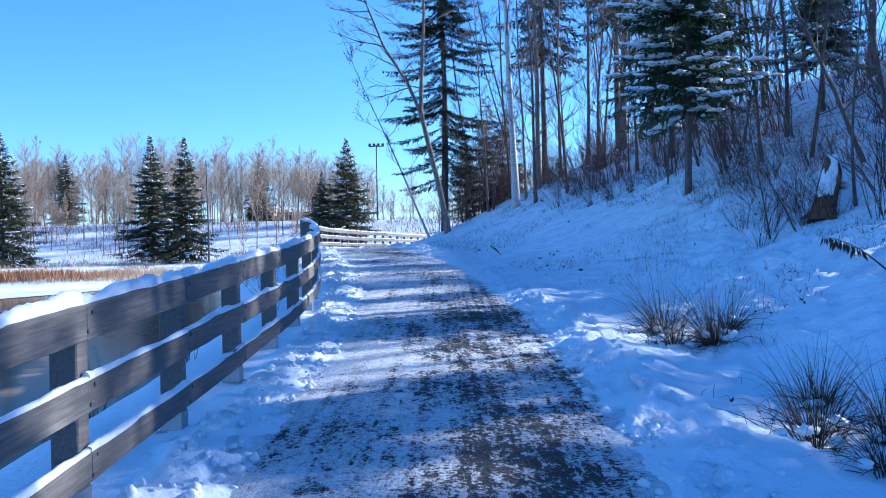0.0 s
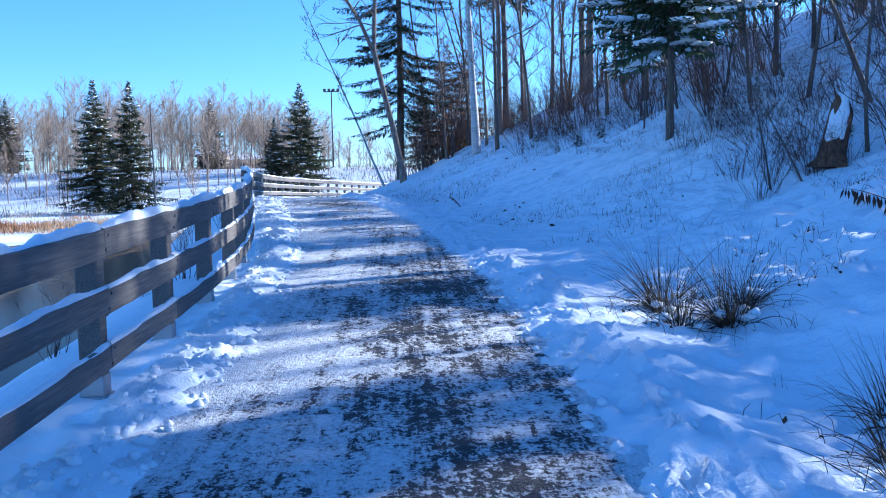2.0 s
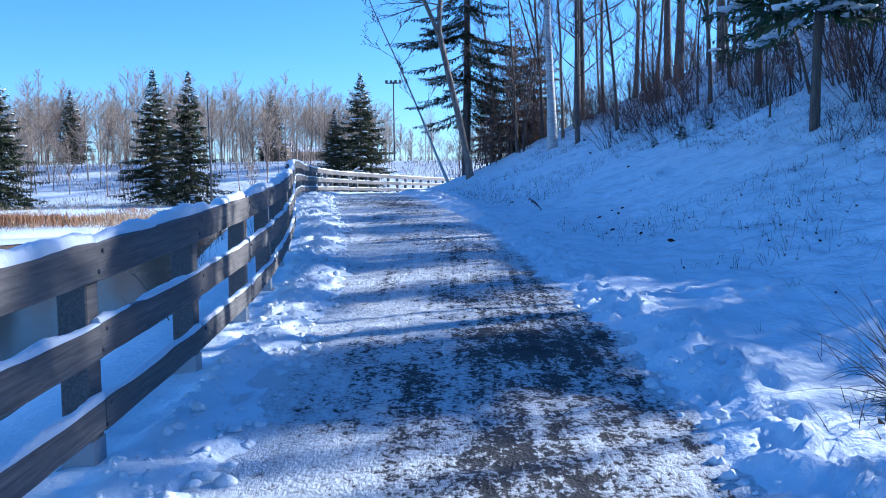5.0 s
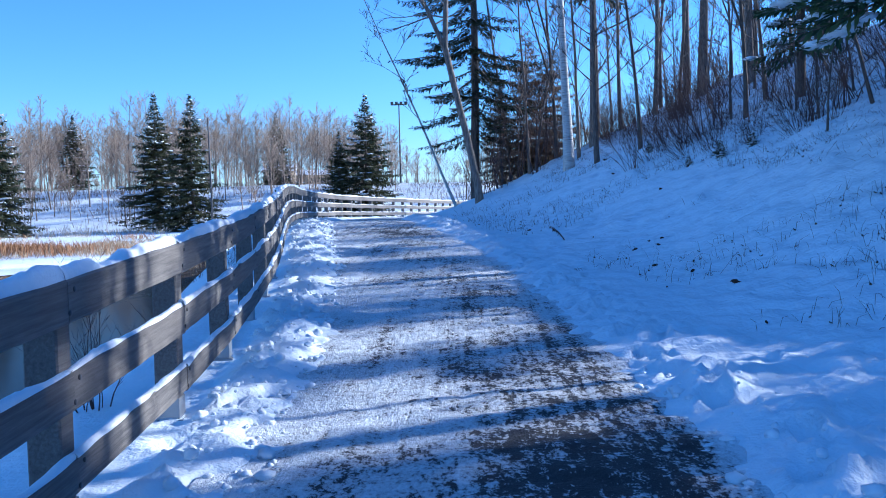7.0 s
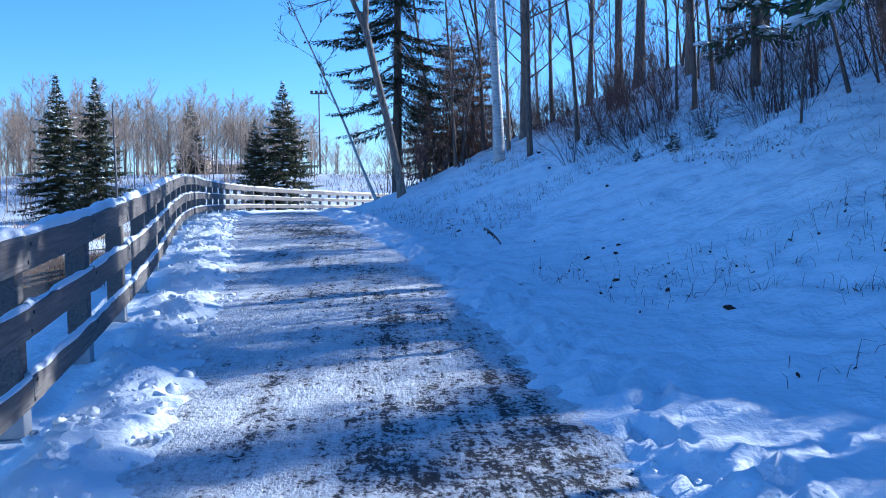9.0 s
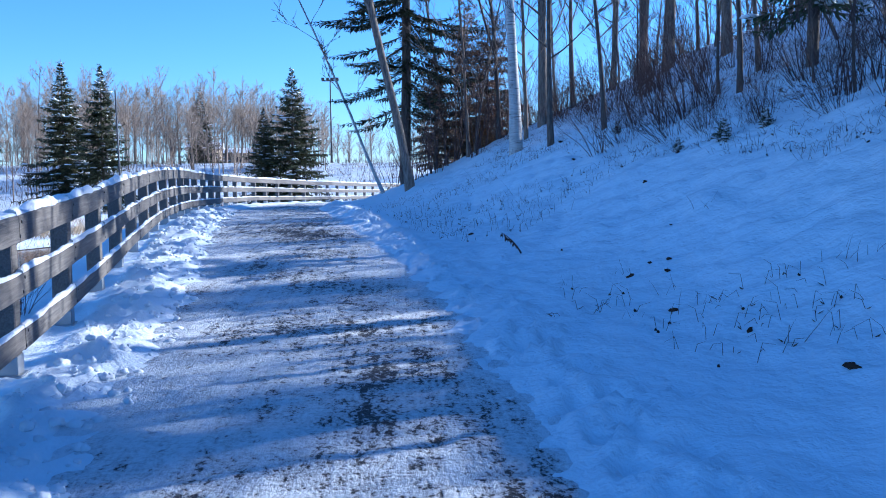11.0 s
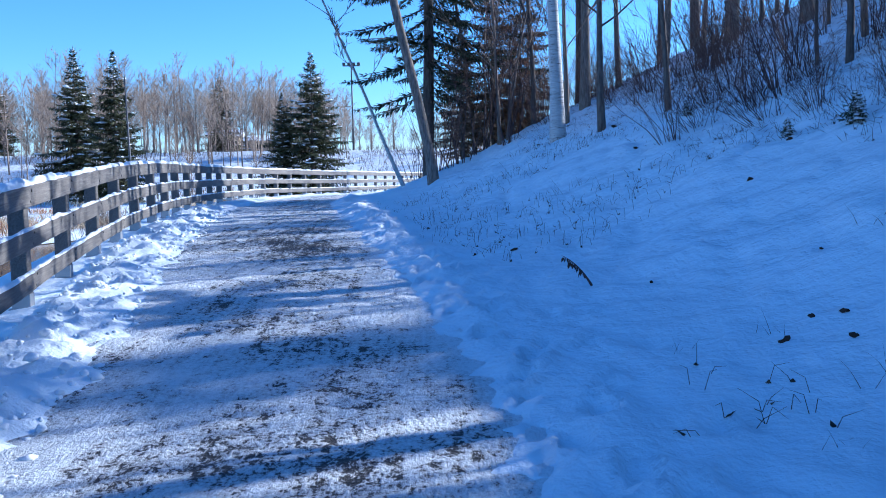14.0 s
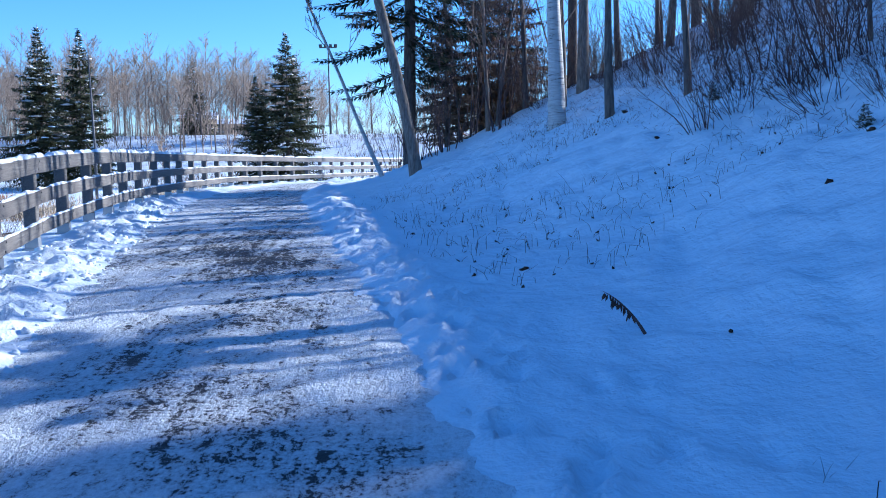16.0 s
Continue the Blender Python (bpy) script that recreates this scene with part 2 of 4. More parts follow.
# ---------- mesh helpers ----------
class MB:
    """Collects vertices and faces for one mesh."""

    def __init__(self):
        self.v, self.f = [], []

    def tube(self, pts, radii, n=4, cap=True):
        base = len(self.v)
        pts = [Vector(p) for p in pts]
        k = len(pts)
        side = None
        for i, p in enumerate(pts):
            d = (pts[min(i + 1, k - 1)] - pts[max(i - 1, 0)])
            d = d.normalized() if d.length > 1e-9 else Vector((0, 0, 1))
            if side is None:
                side = d.cross(Vector((0.31, 0.87, 0.17)) if abs(d.z) > 0.7 else Vector((0, 0, 1))).normalized()
            else:
                side = (side - d * side.dot(d)).normalized()
            up = d.cross(side)
            for j in range(n):
                a = 2 * math.pi * j / n
                self.v.append(tuple(p + (side * math.cos(a) + up * math.sin(a)) * radii[i]))
        for i in range(k - 1):
            for j in range(n):
                a, b = base + i * n + j, base + i * n + (j + 1) % n
                self.f.append((a, b, b + n, a + n))
        if cap:
            self.f.append(tuple(base + (k - 1) * n + j for j in range(n)))
            self.f.append(tuple(base + j for j in reversed(range(n))))
        return self

    def blade(self, a, b, width, nrm):
        """A slim leaf-shaped blade from a to b."""
        a, b = Vector(a), Vector(b)
        d = b - a
        s = d.cross(nrm)
        s = s.normalized() * width if s.length > 1e-9 else Vector((width, 0, 0))
        m = a + d * 0.45
        i = len(self.v)
        self.v += [tuple(a), tuple(m + s), tuple(b), tuple(m - s)]
        self.f.append((i, i + 1, i + 2, i + 3))

    def blob(self, c, rx, ry, rz, rnd, rings=3, seg=6, jag=0.25, turn=0.0):
        """A low, uneven lump."""
        i0 = len(self.v)
        ct, st = math.cos(turn), math.sin(turn)
        for r in range(rings + 1):
            th = math.pi * (0.06 + 0.88 * r / rings)
            for j in range(seg):
                a = 2 * math.pi * j / seg
                k = 1 + rnd.uniform(-jag, jag)
                x, y, z = math.sin(th) * math.cos(a) * rx * k, math.sin(th) * math.sin(a) * ry * k, math.cos(th) * rz * k
                self.v.append((c[0] + x * ct - y * st, c[1] + x * st + y * ct, c[2] + z))
        for r in range(rings):
            for j in range(seg):
                a, b = i0 + r * seg + j, i0 + r * seg + (j + 1) % seg
                self.f.append((a, a + seg, b + seg, b))
        self.f.append(tuple(i0 + j for j in range(seg)))
        self.f.append(tuple(i0 + rings * seg + j for j in reversed(range(seg))))

    def box(self, x0, y0, z0, x1, y1, z1, bevel=0.0):
        b = bevel
        i = len(self.v)
        if not b:
            self.v += [(x, y, z) for z in (z0, z1) for y in (y0, y1) for x in (x0, x1)]
            self.f += [(i, i + 2, i + 3, i + 1), (i + 4, i + 5, i + 7, i + 6), (i, i + 1, i + 5, i + 4), (i + 2, i + 6, i + 7, i + 3), (i, i + 4, i + 6, i + 2), (i + 1, i + 3, i + 7, i + 5)]
            return self
        ring = [(x0 + b, y0), (x1 - b, y0), (x1, y0 + b), (x1, y1 - b), (x1 - b, y1), (x0 + b, y1), (x0, y1 - b), (x0, y0 + b)]
        cx, cy = (x0 + x1) / 2, (y0 + y1) / 2
        levels = [(z0, 1 - 0.0), (z1 - b, 1.0), (z1, 0.0)]
        for z, full in levels:
            for x, y in ring:
                if full:
                    self.v.append((x, y, z))
                else:
                    self.v.append((x - math.copysign(b, x - cx), y - math.copysign(b, y - cy), z))
        for r in range(2):
            for j in range(8):
                a, c = i + r * 8 + j, i + r * 8 + (j + 1) % 8
                self.f.append((a, c, c + 8, a + 8))
        self.f.append(tuple(i + 16 + j for j in range(8)))
        self.f.append(tuple(i + j for j in reversed(range(8))))
        return self

    def mesh(self, name, material, smooth=True):
        me = bpy.data.meshes.new(name)
        me.from_pydata(self.v, [], self.f)
        me.materials.append(material)
        if smooth:
            me.polygons.foreach_set("use_smooth", [True] * len(me.polygons))
        me.update()
        return me


def thing(name, m, label, category, group="", kind=""):
    """An empty at a thing's base, for its parts."""
    ob = new(name)
    ob.empty_display_size = 0.2
    ob.matrix_world = m
    return tagged(ob, label, category, group, kind)


def part(name, mb, material, parent, label="", smooth=True, kind=""):
    ob = new(name, mb if isinstance(mb, bpy.types.Mesh) else mb.mesh(name, material, smooth))
    ob.parent = parent
    return tagged(ob, label, kind=kind)


# ---------- the lie of the land ----------
LATTICE = np.random.RandomState(7).rand(256, 256)


def vnoise(x, y):
    """Smooth value noise, -1 to 1."""
    x, y = np.asarray(x, float), np.asarray(y, float)
    ix, iy = np.floor(x).astype(int), np.floor(y).astype(int)
    fx, fy = x - ix, y - iy
    fx, fy = fx * fx * (3 - 2 * fx), fy * fy * (3 - 2 * fy)
    g = lambda i, j: LATTICE[i % 256, j % 256]
    return 2 * ((g(ix, iy) * (1 - fx) + g(ix + 1, iy) * fx) * (1 - fy) + (g(ix, iy + 1) * (1 - fx) + g(ix + 1, iy + 1) * fx) * fy) - 1


def fbm(x, y, octaves=3):
    return sum(vnoise(x * 2 ** k + 17 * k, y * 2 ** k + 31 * k) / 2 ** k for k in range(octaves))


def smooth(a, b, x):
    t = np.clip((np.asarray(x, float) - a) / (b - a), 0, 1)
    return t * t * (3 - 2 * t)


FENCE_Y = [-30, -5, 6, 10, 13, 15, 17.2, 19.2, 21.2, 23, 25, 27, 29.3, 31.7, 36, 43, 48, 52, 57.6, 62.3, 70, 84, 110, 140]
FENCE_X = [-2.2, -1.95, -1.86, -1.84, -1.93, -2.13, -2.43, -2.73, -3.06, -3.4, -3.77, -4.13, -4.52, -4.85, -5.5, -6.05, -6.0, -5.5, -4.05, -3.0, -1.0, 4.0, 15, 32]
TOE_Y = [-30, 4, 8, 12, 15.5, 18.7, 21.7, 25, 28.8, 33.7, 40, 46, 52, 57.6, 62, 70, 84, 110, 140]
TOE_X = [0.9, 1.08, 1.14, 1.1, 0.85, 0.55, 0.22, -0.34, -1.0, -1.75, -2.55, -2.9, -2.6, -1.3, -0.2, 1.9, 6.9, 18, 35]
RISE_Y = [-30, 0, 6, 10, 13, 19, 23, 27, 30, 33, 36, 43, 49, 57.6, 62, 70, 90, 110]
RISE_Z = [-0.9, 0.0, 0.2, 0.34, 0.46, 0.69, 0.87, 1.02, 1.1, 1.11, 1.08, 1.01, 0.93, 0.74, 0.65, 0.5, 0.1, -0.2]
WATER_Z = -1.2


def fence_x(y):
    y = np.asarray(y, float)
    return (np.interp(y - 1.2, FENCE_Y, FENCE_X) + np.interp(y, FENCE_Y, FENCE_X) + np.interp(y + 1.2, FENCE_Y, FENCE_X)) / 3


def toe_x(y):
    y = np.asarray(y, float)
    return (np.interp(y - 1.5, TOE_Y, TOE_X) + np.interp(y, TOE_Y, TOE_X) + np.interp(y + 1.5, TOE_Y, TOE_X)) / 3


def rise(y):
    y = np.asarray(y, float)
    return (np.interp(y - 1.5, RISE_Y, RISE_Z) + np.interp(y, RISE_Y, RISE_Z) + np.interp(y + 1.5, RISE_Y, RISE_Z)) / 3


def hill(x, y):
    du = x - toe_x(y)
    k = np.interp(y, [0, 8, 14.9, 17.5, 19.5, 22, 24.3, 28, 34], [0.72, 0.74, 0.80, 1.10, 1.32, 1.24, 1.08, 1.08, 1.04])
    onset = np.interp(y, [0, 12, 20, 24, 29, 34, 40], [1.9, 1.95, 2.05, 1.85, 1.98, 1.5, 1.1])
    s = np.log1p(np.exp(np.clip((du - onset) * 2.6, -60, 60))) / 2.6 + 0.04 * np.exp(-((du - onset) / 1.1) ** 2)
    top = 7.6
    h = 0.42 * (k * np.minimum(s, 3.2) + np.minimum(k, np.interp(y, [19.8, 22.3], [0.88, 1.12])) * np.maximum(s - 3.2, 0))
    h = np.where(h > top * 0.5, top * 0.5 + top * 0.5 * np.tanh((h - top * 0.5) / (top * 0.5)), h)
    end = smooth(37.5, 56, y - 0.95 * np.clip(x, 0, 40))
    return h * (1 - 0.93 * end) * (1 - 0.6 * smooth(45, 110, x))


def far_land(x, y):
    shore = np.clip(70 + 1.6 * (x + 10), 41, 68)
    shore = shore + 2.0 * vnoise(x * 0.13, y * 0.02 + 5)
    pond = (1 - smooth(-1.5, 1.5, y - shore)) * smooth(-75, -70, x) * smooth(-60, -55, y)
    land = -0.98 + 0.004 * np.clip(y - 45, 0, 60) + 4.9 * smooth(104, 138, y + 0.10 * np.clip(-x, 0, 90)) + 0.12 * fbm(x * 0.12, y * 0.12)
    return land * (1 - pond) - 2.0 * pond


def land(x, y):
    """Height of the ground without the small lumps."""
    x, y = np.asarray(x, float), np.asarray(y, float)
    d = fence_x(y) - x
    z = rise(y) + hill(x, y)
    z = z + 0.05 * smooth(0.0, 0.7, x - toe_x(y)) - 0.30 * np.exp(-((x - toe_x(y) - 1.7) / 0.8) ** 2) * np.interp(y, [3, 7, 11, 14], [1, 1, 0.4, 0])
    far = far_land(x, y)
    z = z + (far - z) * smooth(0.35, 4.2 + 0.02 * np.clip(y, 0, 100), d)
    z = z + (far - z) * smooth(88, 125, y - 0.3 * np.clip(x, 0, 60))
    return z


def lumps(x, y):
    """Kicked-up banks beside the path, soft drifts, boot prints."""
    u, d = x - toe_x(y), x - fence_x(y)
    w = np.interp(y, [5, 15, 20, 28, 60], [0.62, 0.68, 0.92, 1.08, 1.0]) + 0.10 * vnoise(y * 1.3, 4.0 + 0 * y) + 0.08 * vnoise(y * 3.1, 8.0 + 0 * y)
    left = smooth(0.05, 0.30, d) * (1 - smooth(-0.45, 0.16, d - w))
    right = np.exp(-((u - 0.40) / 0.34) ** 2)
    near = np.exp(-((d - 0.3) / 0.6) ** 2) + np.exp(-((u - 0.6) / 0.7) ** 2)
    wx, wy = 0.83 * x + 0.56 * y + 0.12 * fbm(y * 2, x * 2, 2), 0.83 * y - 0.56 * x + 0.12 * fbm(x * 2 + 9, y * 2, 2)
    chunky = np.clip(fbm(wx * 4.3, wy * 4.3, 3) + 0.15, 0, 1.4)
    crisp = np.clip(vnoise(wx * 7.9 + 3, wy * 7.9) - 0.05, 0, 1)
    rough_right = np.interp(y, [0, 13, 17, 26, 30], [1.0, 1.0, 0.35, 0.35, 1.0])
    z = left * (0.025 + 0.07 * chunky + 0.07 * crisp) + right * rough_right * (0.02 + 0.085 * chunky + 0.03 * crisp) + 0.03 * near * fbm(x * 4.1, y * 3.7)
    z += smooth(0.6, 3, u) * (0.05 * fbm(x * 0.9, y * 0.9) + 0.045 * fbm(x * 2.9, y * 2.9)) + 0.036 * fbm(x * 5.7, y * 4.7) * smooth(0.3, 1.5, u) * np.interp(y, [0, 12, 20], [1.5, 1.2, 0.45])
    z += 0.03 * smooth(0.2, 1.5, -d) * fbm(x * 1.1, y * 1.1)
    inside = smooth(-0.22, 0.15, -u + 0.10 * fbm(x * 2.5, y * 2.5, 2)) * smooth(-0.15, 0.25, d - w) * smooth(120, 100, y)
    return z * (1 - inside) - 0.035 * inside


PRINTS = []
rp = random.Random(3)
step = 3.0
while step < 34:
    side = 1 if len(PRINTS) % 2 else -1
    PRINTS.append((float(toe_x(step)) + 0.38 + side * 0.11 + rp.uniform(-0.05, 0.05), step, rp.uniform(0.07, 0.12)))
    step += rp.uniform(0.3, 0.75)
for _ in range(420):
    yy = rp.uniform(3, 32)
    lr = rp.random() < 0.40
    PRINTS.append(((float(fence_x(yy)) + rp.gauss(0.55, 0.22)) if lr else (float(toe_x(yy)) + rp.gauss(0.35, 0.32)), yy, rp.uniform(0.02, 0.065)))


def surface(x, y):
    return float(land(x, y) + lumps(x, y))


def graded(lo, hi, a, b, fine, grow, coarse=None):
    """Grid lines: even between a and b, widening outside."""
    out = list(np.arange(a, b + 1e-6, fine))
    s, v = fine, out[-1]
    while v < hi:
        s *= grow
        v += s
        out.append(v)
    s, v = fine, a
    while v > lo:
        s *= grow
        v -= s
        out.insert(0, v)
    return np.array(out)


def sheet(name, X, Y, Z, material, uv=None, attr=None):
    ny, nx = X.shape
    v = np.stack([X, Y, Z], -1).reshape(-1, 3)
    i = np.arange(ny * nx).reshape(ny, nx)
    f = np.stack([i[:-1, :-1], i[:-1, 1:], i[1:, 1:], i[1:, :-1]], -1).reshape(-1, 4)
    me = bpy.data.meshes.new(name)
    me.vertices.add(len(v))
    me.vertices.foreach_set("co", v.ravel())
    me.loops.add(f.size)
    me.loops.foreach_set("vertex_index", f.ravel().astype(np.int32))
    me.polygons.add(len(f))
    me.polygons.foreach_set("loop_start", np.arange(0, f.size, 4, dtype=np.int32))
    me.polygons.foreach_set("use_smooth", np.ones(len(f), bool))
    if uv is not None:
        layer = me.uv_layers.new(name="UVMap")
        layer.data.foreach_set("uv", uv.reshape(-1, 2)[f.ravel()].ravel())
    if attr is not None:
        at = me.attributes.new("thin", "FLOAT", "POINT")
        at.data.foreach_set("value", attr.ravel())
    me.materials.append(material)
    me.update(calc_edges=True)
    me.validate()
    return new(name, me)


gx = graded(-1500, 1500, -5.4, 5.6, 0.068, 1.09)
gy = graded(-200, 2500, 2.5, 36.0, 0.078, 1.075)
GX, GY = np.meshgrid(gx, gy)
GZ = land(GX, GY) + lumps(GX, GY)
for px, py, depth in PRINTS:
    i0, i1 = np.searchsorted(gx, (px - 0.4, px + 0.4))
    j0, j1 = np.searchsorted(gy, (py - 0.4, py + 0.4))
    sx, sy = GX[j0:j1, i0:i1] - px, GY[j0:j1, i0:i1] - py
    r2 = (sx / 0.07) ** 2 + (sy / 0.14) ** 2
    GZ[j0:j1, i0:i1] += depth * (-np.exp(-r2 ** 2) + 0.35 * np.exp(-((np.sqrt(r2) - 1.5) / 0.4) ** 2))
dd = fence_x(GY) - GX
THIN = 0.42 * smooth(3.0, 6, dd) * smooth(35, 45, GY)
THIN += 0.50 * smooth(4.3, 6.9, GX - toe_x(GY) + 0.6 * fbm(GX * 0.8, GY * 0.8)) * smooth(60, 30, GX)
THIN += 0.08 * smooth(100, 112, GY)
ground = sheet("ground", GX, GY, GZ, M_GROUND, attr=THIN)
tagged(ground, "blue-shaded snow over the bank, slope and far shore", "ground", kind="structure")

# the path: a strip between the two banks
ps = np.concatenate([np.arange(-12, 2, 0.25), np.arange(2, 34, 0.05), np.arange(34, 100, 0.2)])
pu = np.linspace(0, 1, 56)
PY = np.repeat(ps[:, None], len(pu), 1)
PX = (fence_x(PY) + 0.42) * (1 - pu) + (toe_x(PY) + 0.22) * pu
PZ = rise(PY) - 0.012 + 0.010 * fbm(PX * 5, PY * 5) + 0.006 * fbm(PX * 14, PY * 14) + 0.02 * np.exp(-((pu[None, :] - 0.5) / 0.4) ** 2)
UV = np.stack([np.repeat(pu[None, :], len(ps), 0), PY / 3], -1)
path = sheet("pavement", PX, PY, PZ, M_PATH, uv=UV)
tagged(path, "asphalt footpath under patchy trodden snow", "footpath", kind="structure")

wx, wy = np.meshgrid(np.linspace(-75, -2, 30), np.linspace(-60, 75, 40))
water = sheet("water", wx, wy, np.full_like(wx, WATER_Z), M_WATER)
tagged(water, "still brown pond reflecting trees and sky", "pond", kind="structure")

# snow-covered ice along the far shore
ix, iy = np.meshgrid(np.linspace(-60, -15.5, 60), np.linspace(0, 1, 14))
shore_y = np.clip(70 + 1.6 * (ix + 10), 41, 68) + 1.5
edge = 4.0 + 5.0 * smooth(-15.5, -24, ix) + 1.0 * vnoise(ix * 0.5, ix * 0 + 3)
ICE_Y = shore_y - edge * (1 - iy)
ice = sheet("ice", ix, ICE_Y, WATER_Z + 0.03 + 0.02 * smooth(0, 0.2, iy) + 0.015 * fbm(ix * 0.6, ICE_Y * 0.6), M_SNOW)
tagged(ice, "snow-dusted ice along the far shore of the pond", "ice", kind="structure")


# ---------- fence ----------
BAY = 1.705
fence = thing("fence", Matrix.Identity(4), "weathered three-rail timber fence capped with snow beside the path", "fence")


def rail_mesh(seed, high):
    r = random.Random(seed)
    mb = MB()
    n, L = 10, BAY + 0.012
    for i in range(n + 1):
        y = L * i / n - 0.006
        w = 0.002 * r.uniform(-1, 1)
        b = 0.007
        x0, x1, z0, z1 = -0.022 + w, 0.022 + w, 0.0 + r.uniform(-0.002, 0.002), high + r.uniform(-0.003, 0.003)
        mb.v += [(x0 + b, y, z0), (x1 - b, y, z0), (x1, y, z0 + b), (x1, y, z1 - b), (x1 - b, y, z1), (x0 + b, y, z1), (x0, y, z1 - b), (x0, y, z0 + b)]
    for i in range(n):
        for j in range(8):
            a, c = i * 8 + j, i * 8 + (j + 1) % 8
            mb.f.append((a, a + 8, c + 8, c))
    mb.f.append(tuple(range(8)))
    mb.f.append(tuple(n * 8 + j for j in reversed(range(8))))
    return mb.mesh("rail", M_WOOD, False)


def cap_mesh(seed, high, half, tall):
    """Snow lying along a rail: rounded, uneven, slumping at places."""
    r = random.Random(seed)
    mb = MB()
    n, k = 40, 7
    for i in range(n + 1):
        y = BAY * i / n
        t = tall * (0.75 + 0.45 * float(fbm(y * 2.3 + seed * 3.1, seed)))
        gap = smooth(0.55, 0.85, float(vnoise(y * 1.7 + seed * 5.3, seed + 40.0)))
        t = max(t * (1 - 0.75 * float(gap)), 0.006)
        w = half * (0.92 + 0.25 * float(vnoise(y * 4 + seed, 9.0)))
        lean = 0.008 * float(vnoise(y * 2.7, seed + 4.0))
        for j in range(k):
            a = math.pi * j / (k - 1)
            mb.v.append((lean + w * math.cos(a), y, high - 0.004 + t * math.sin(a) ** 0.7 * (1 + 0.12 * r.uniform(-1, 1))))
    for i in range(n):
        for j in range(k - 1):
            a = i * k + j
            mb.f.append((a, a + 1, a + k + 1, a + k))
    mb.f.append(tuple(range(k)))
    mb.f.append(tuple(n * k + j for j in reversed(range(k))))
    return mb.mesh("snow_cap", M_SNOW)


RAILS = [(0.87, 0.18), (0.515, 0.165), (0.165, 0.15)]
RAIL_MESH = [[rail_mesh(10 * k + i, RAILS[k][1]) for i in range(5)] for k in range(3)]
CAP_MESH = [[cap_mesh(30 + 10 * k + i, RAILS[k][1], (0.045, 0.026, 0.026)[k], (0.06, 0.034, 0.034)[k]) for i in range(6)] for k in range(3)]
post_mb = MB().box(-0.07, -0.07, 0.10, 0.07, 0.07, 1.035, 0.008)
POST_MESH = post_mb.mesh("post", M_WOOD, False)
br = MB()
br.box(-0.076, -0.076, -0.05, 0.076, 0.076, 0.13, 0.004)
br.box(-0.10, -0.10, -0.06, 0.10, 0.10, 0.006, 0.004)
BRACKET_MESH = br.mesh("bracket", M_STEEL, False)
bolt = MB()
bolt.tube([(0.021, 0, 0), (0.027, 0, 0), (0.029, 0, 0)], [0.012, 0.012, 0.007], 8)
BOLT_MESH = bolt.mesh("bolt", M_POLE)
fr = random.Random(11)
PILE_MESH = []
for i in range(3):
    pm = MB()
    pm.blob((0, 0, 1.035), 0.085, 0.085, 0.055, fr, 4, 8, 0.12)
    PILE_MESH.append(pm.mesh("post_snow", M_SNOW))

yy = 6.2
pts = [(float(fence_x(yy)), yy)]
while pts[0][1] > -9:
    x, y = pts[0]
    ny = y - BAY * 0.995
    pts.insert(0, (float(fence_x(ny)), ny))
while pts[-1][1] < 104:
    x, y = pts[-1]
    lo = y
    for _ in range(400):
        lo += 0.005
        if math.hypot(float(fence_x(lo)) - x, lo - y) >= BAY:
            break
    pts.append((float(fence_x(lo)), lo))
for i, (x, y) in enumerate(pts):
    z = float(rise(y))
    nx, ny = pts[i + 1] if i + 1 < len(pts) else (2 * x - pts[i - 1][0], 2 * y - pts[i - 1][1])
    nz = float(rise(ny))
    yaw = math.atan2(-(nx - x), ny - y)
    pitch = math.atan2(nz - z, math.hypot(nx - x, ny - y))
    tilt = fr.uniform(-0.012, 0.012)
    p = part("post", POST_MESH, None, fence)
    p.matrix_world = Matrix.Translation((x, y, z)) @ Euler((fr.uniform(-0.01, 0.01), tilt, yaw)).to_matrix().to_4x4()
    b = part("bracket", BRACKET_MESH, None, p, "galvanised steel post foot")
    if fr.random() < 0.9:
        part("post_snow", PILE_MESH[i % 3], None, p, "snow on the post top")
    if i + 1 == len(pts):
        break
    base = Matrix.Translation((x, y, z)) @ Euler((pitch, 0, yaw)).to_matrix().to_4x4()
    for k, (h, _) in enumerate(RAILS):
        r = part("rail", RAIL_MESH[k][fr.randrange(5)], None, fence)
        r.matrix_world = base @ Matrix.Translation((0.094, 0, h + fr.uniform(-0.006, 0.006)))
        if 2 < y < 36:
            for by, bz in ((0.03, 0.045), (-0.03, -0.045)):
                part("bolt", BOLT_MESH, None, r, "dark bolt head").location = (0, 0.03 + by, RAILS[k][1] / 2 + bz)
        part("snow_cap", CAP_MESH[k][fr.randrange(6)], None, r, "snow lying along the rail").location.x = -0.03 if k == 0 else 0.0


# ---------- trees ----------
def limb(mb, rnd, start, direction, length, radius, segs, sides, droop=0.0, wander=0.12, lift=0.0):
    """A tapering, wandering branch. Returns its points and radii."""
    d = Vector(direction).normalized()
    p = Vector(start)
    pts, rad = [p.copy()], [radius]
    for i in range(segs):
        d = (d + Vector((rnd.uniform(-wander, wander), rnd.uniform(-wander, wander), rnd.uniform(-wander, wander) - droop + lift))).normalized()
        p = p + d * (length / segs)
        pts.append(p.copy())
        rad.append(radius * max(0.12, 1 - 0.88 * (i + 1) / segs))
    mb.tube(pts, rad, sides, False)
    return pts, rad


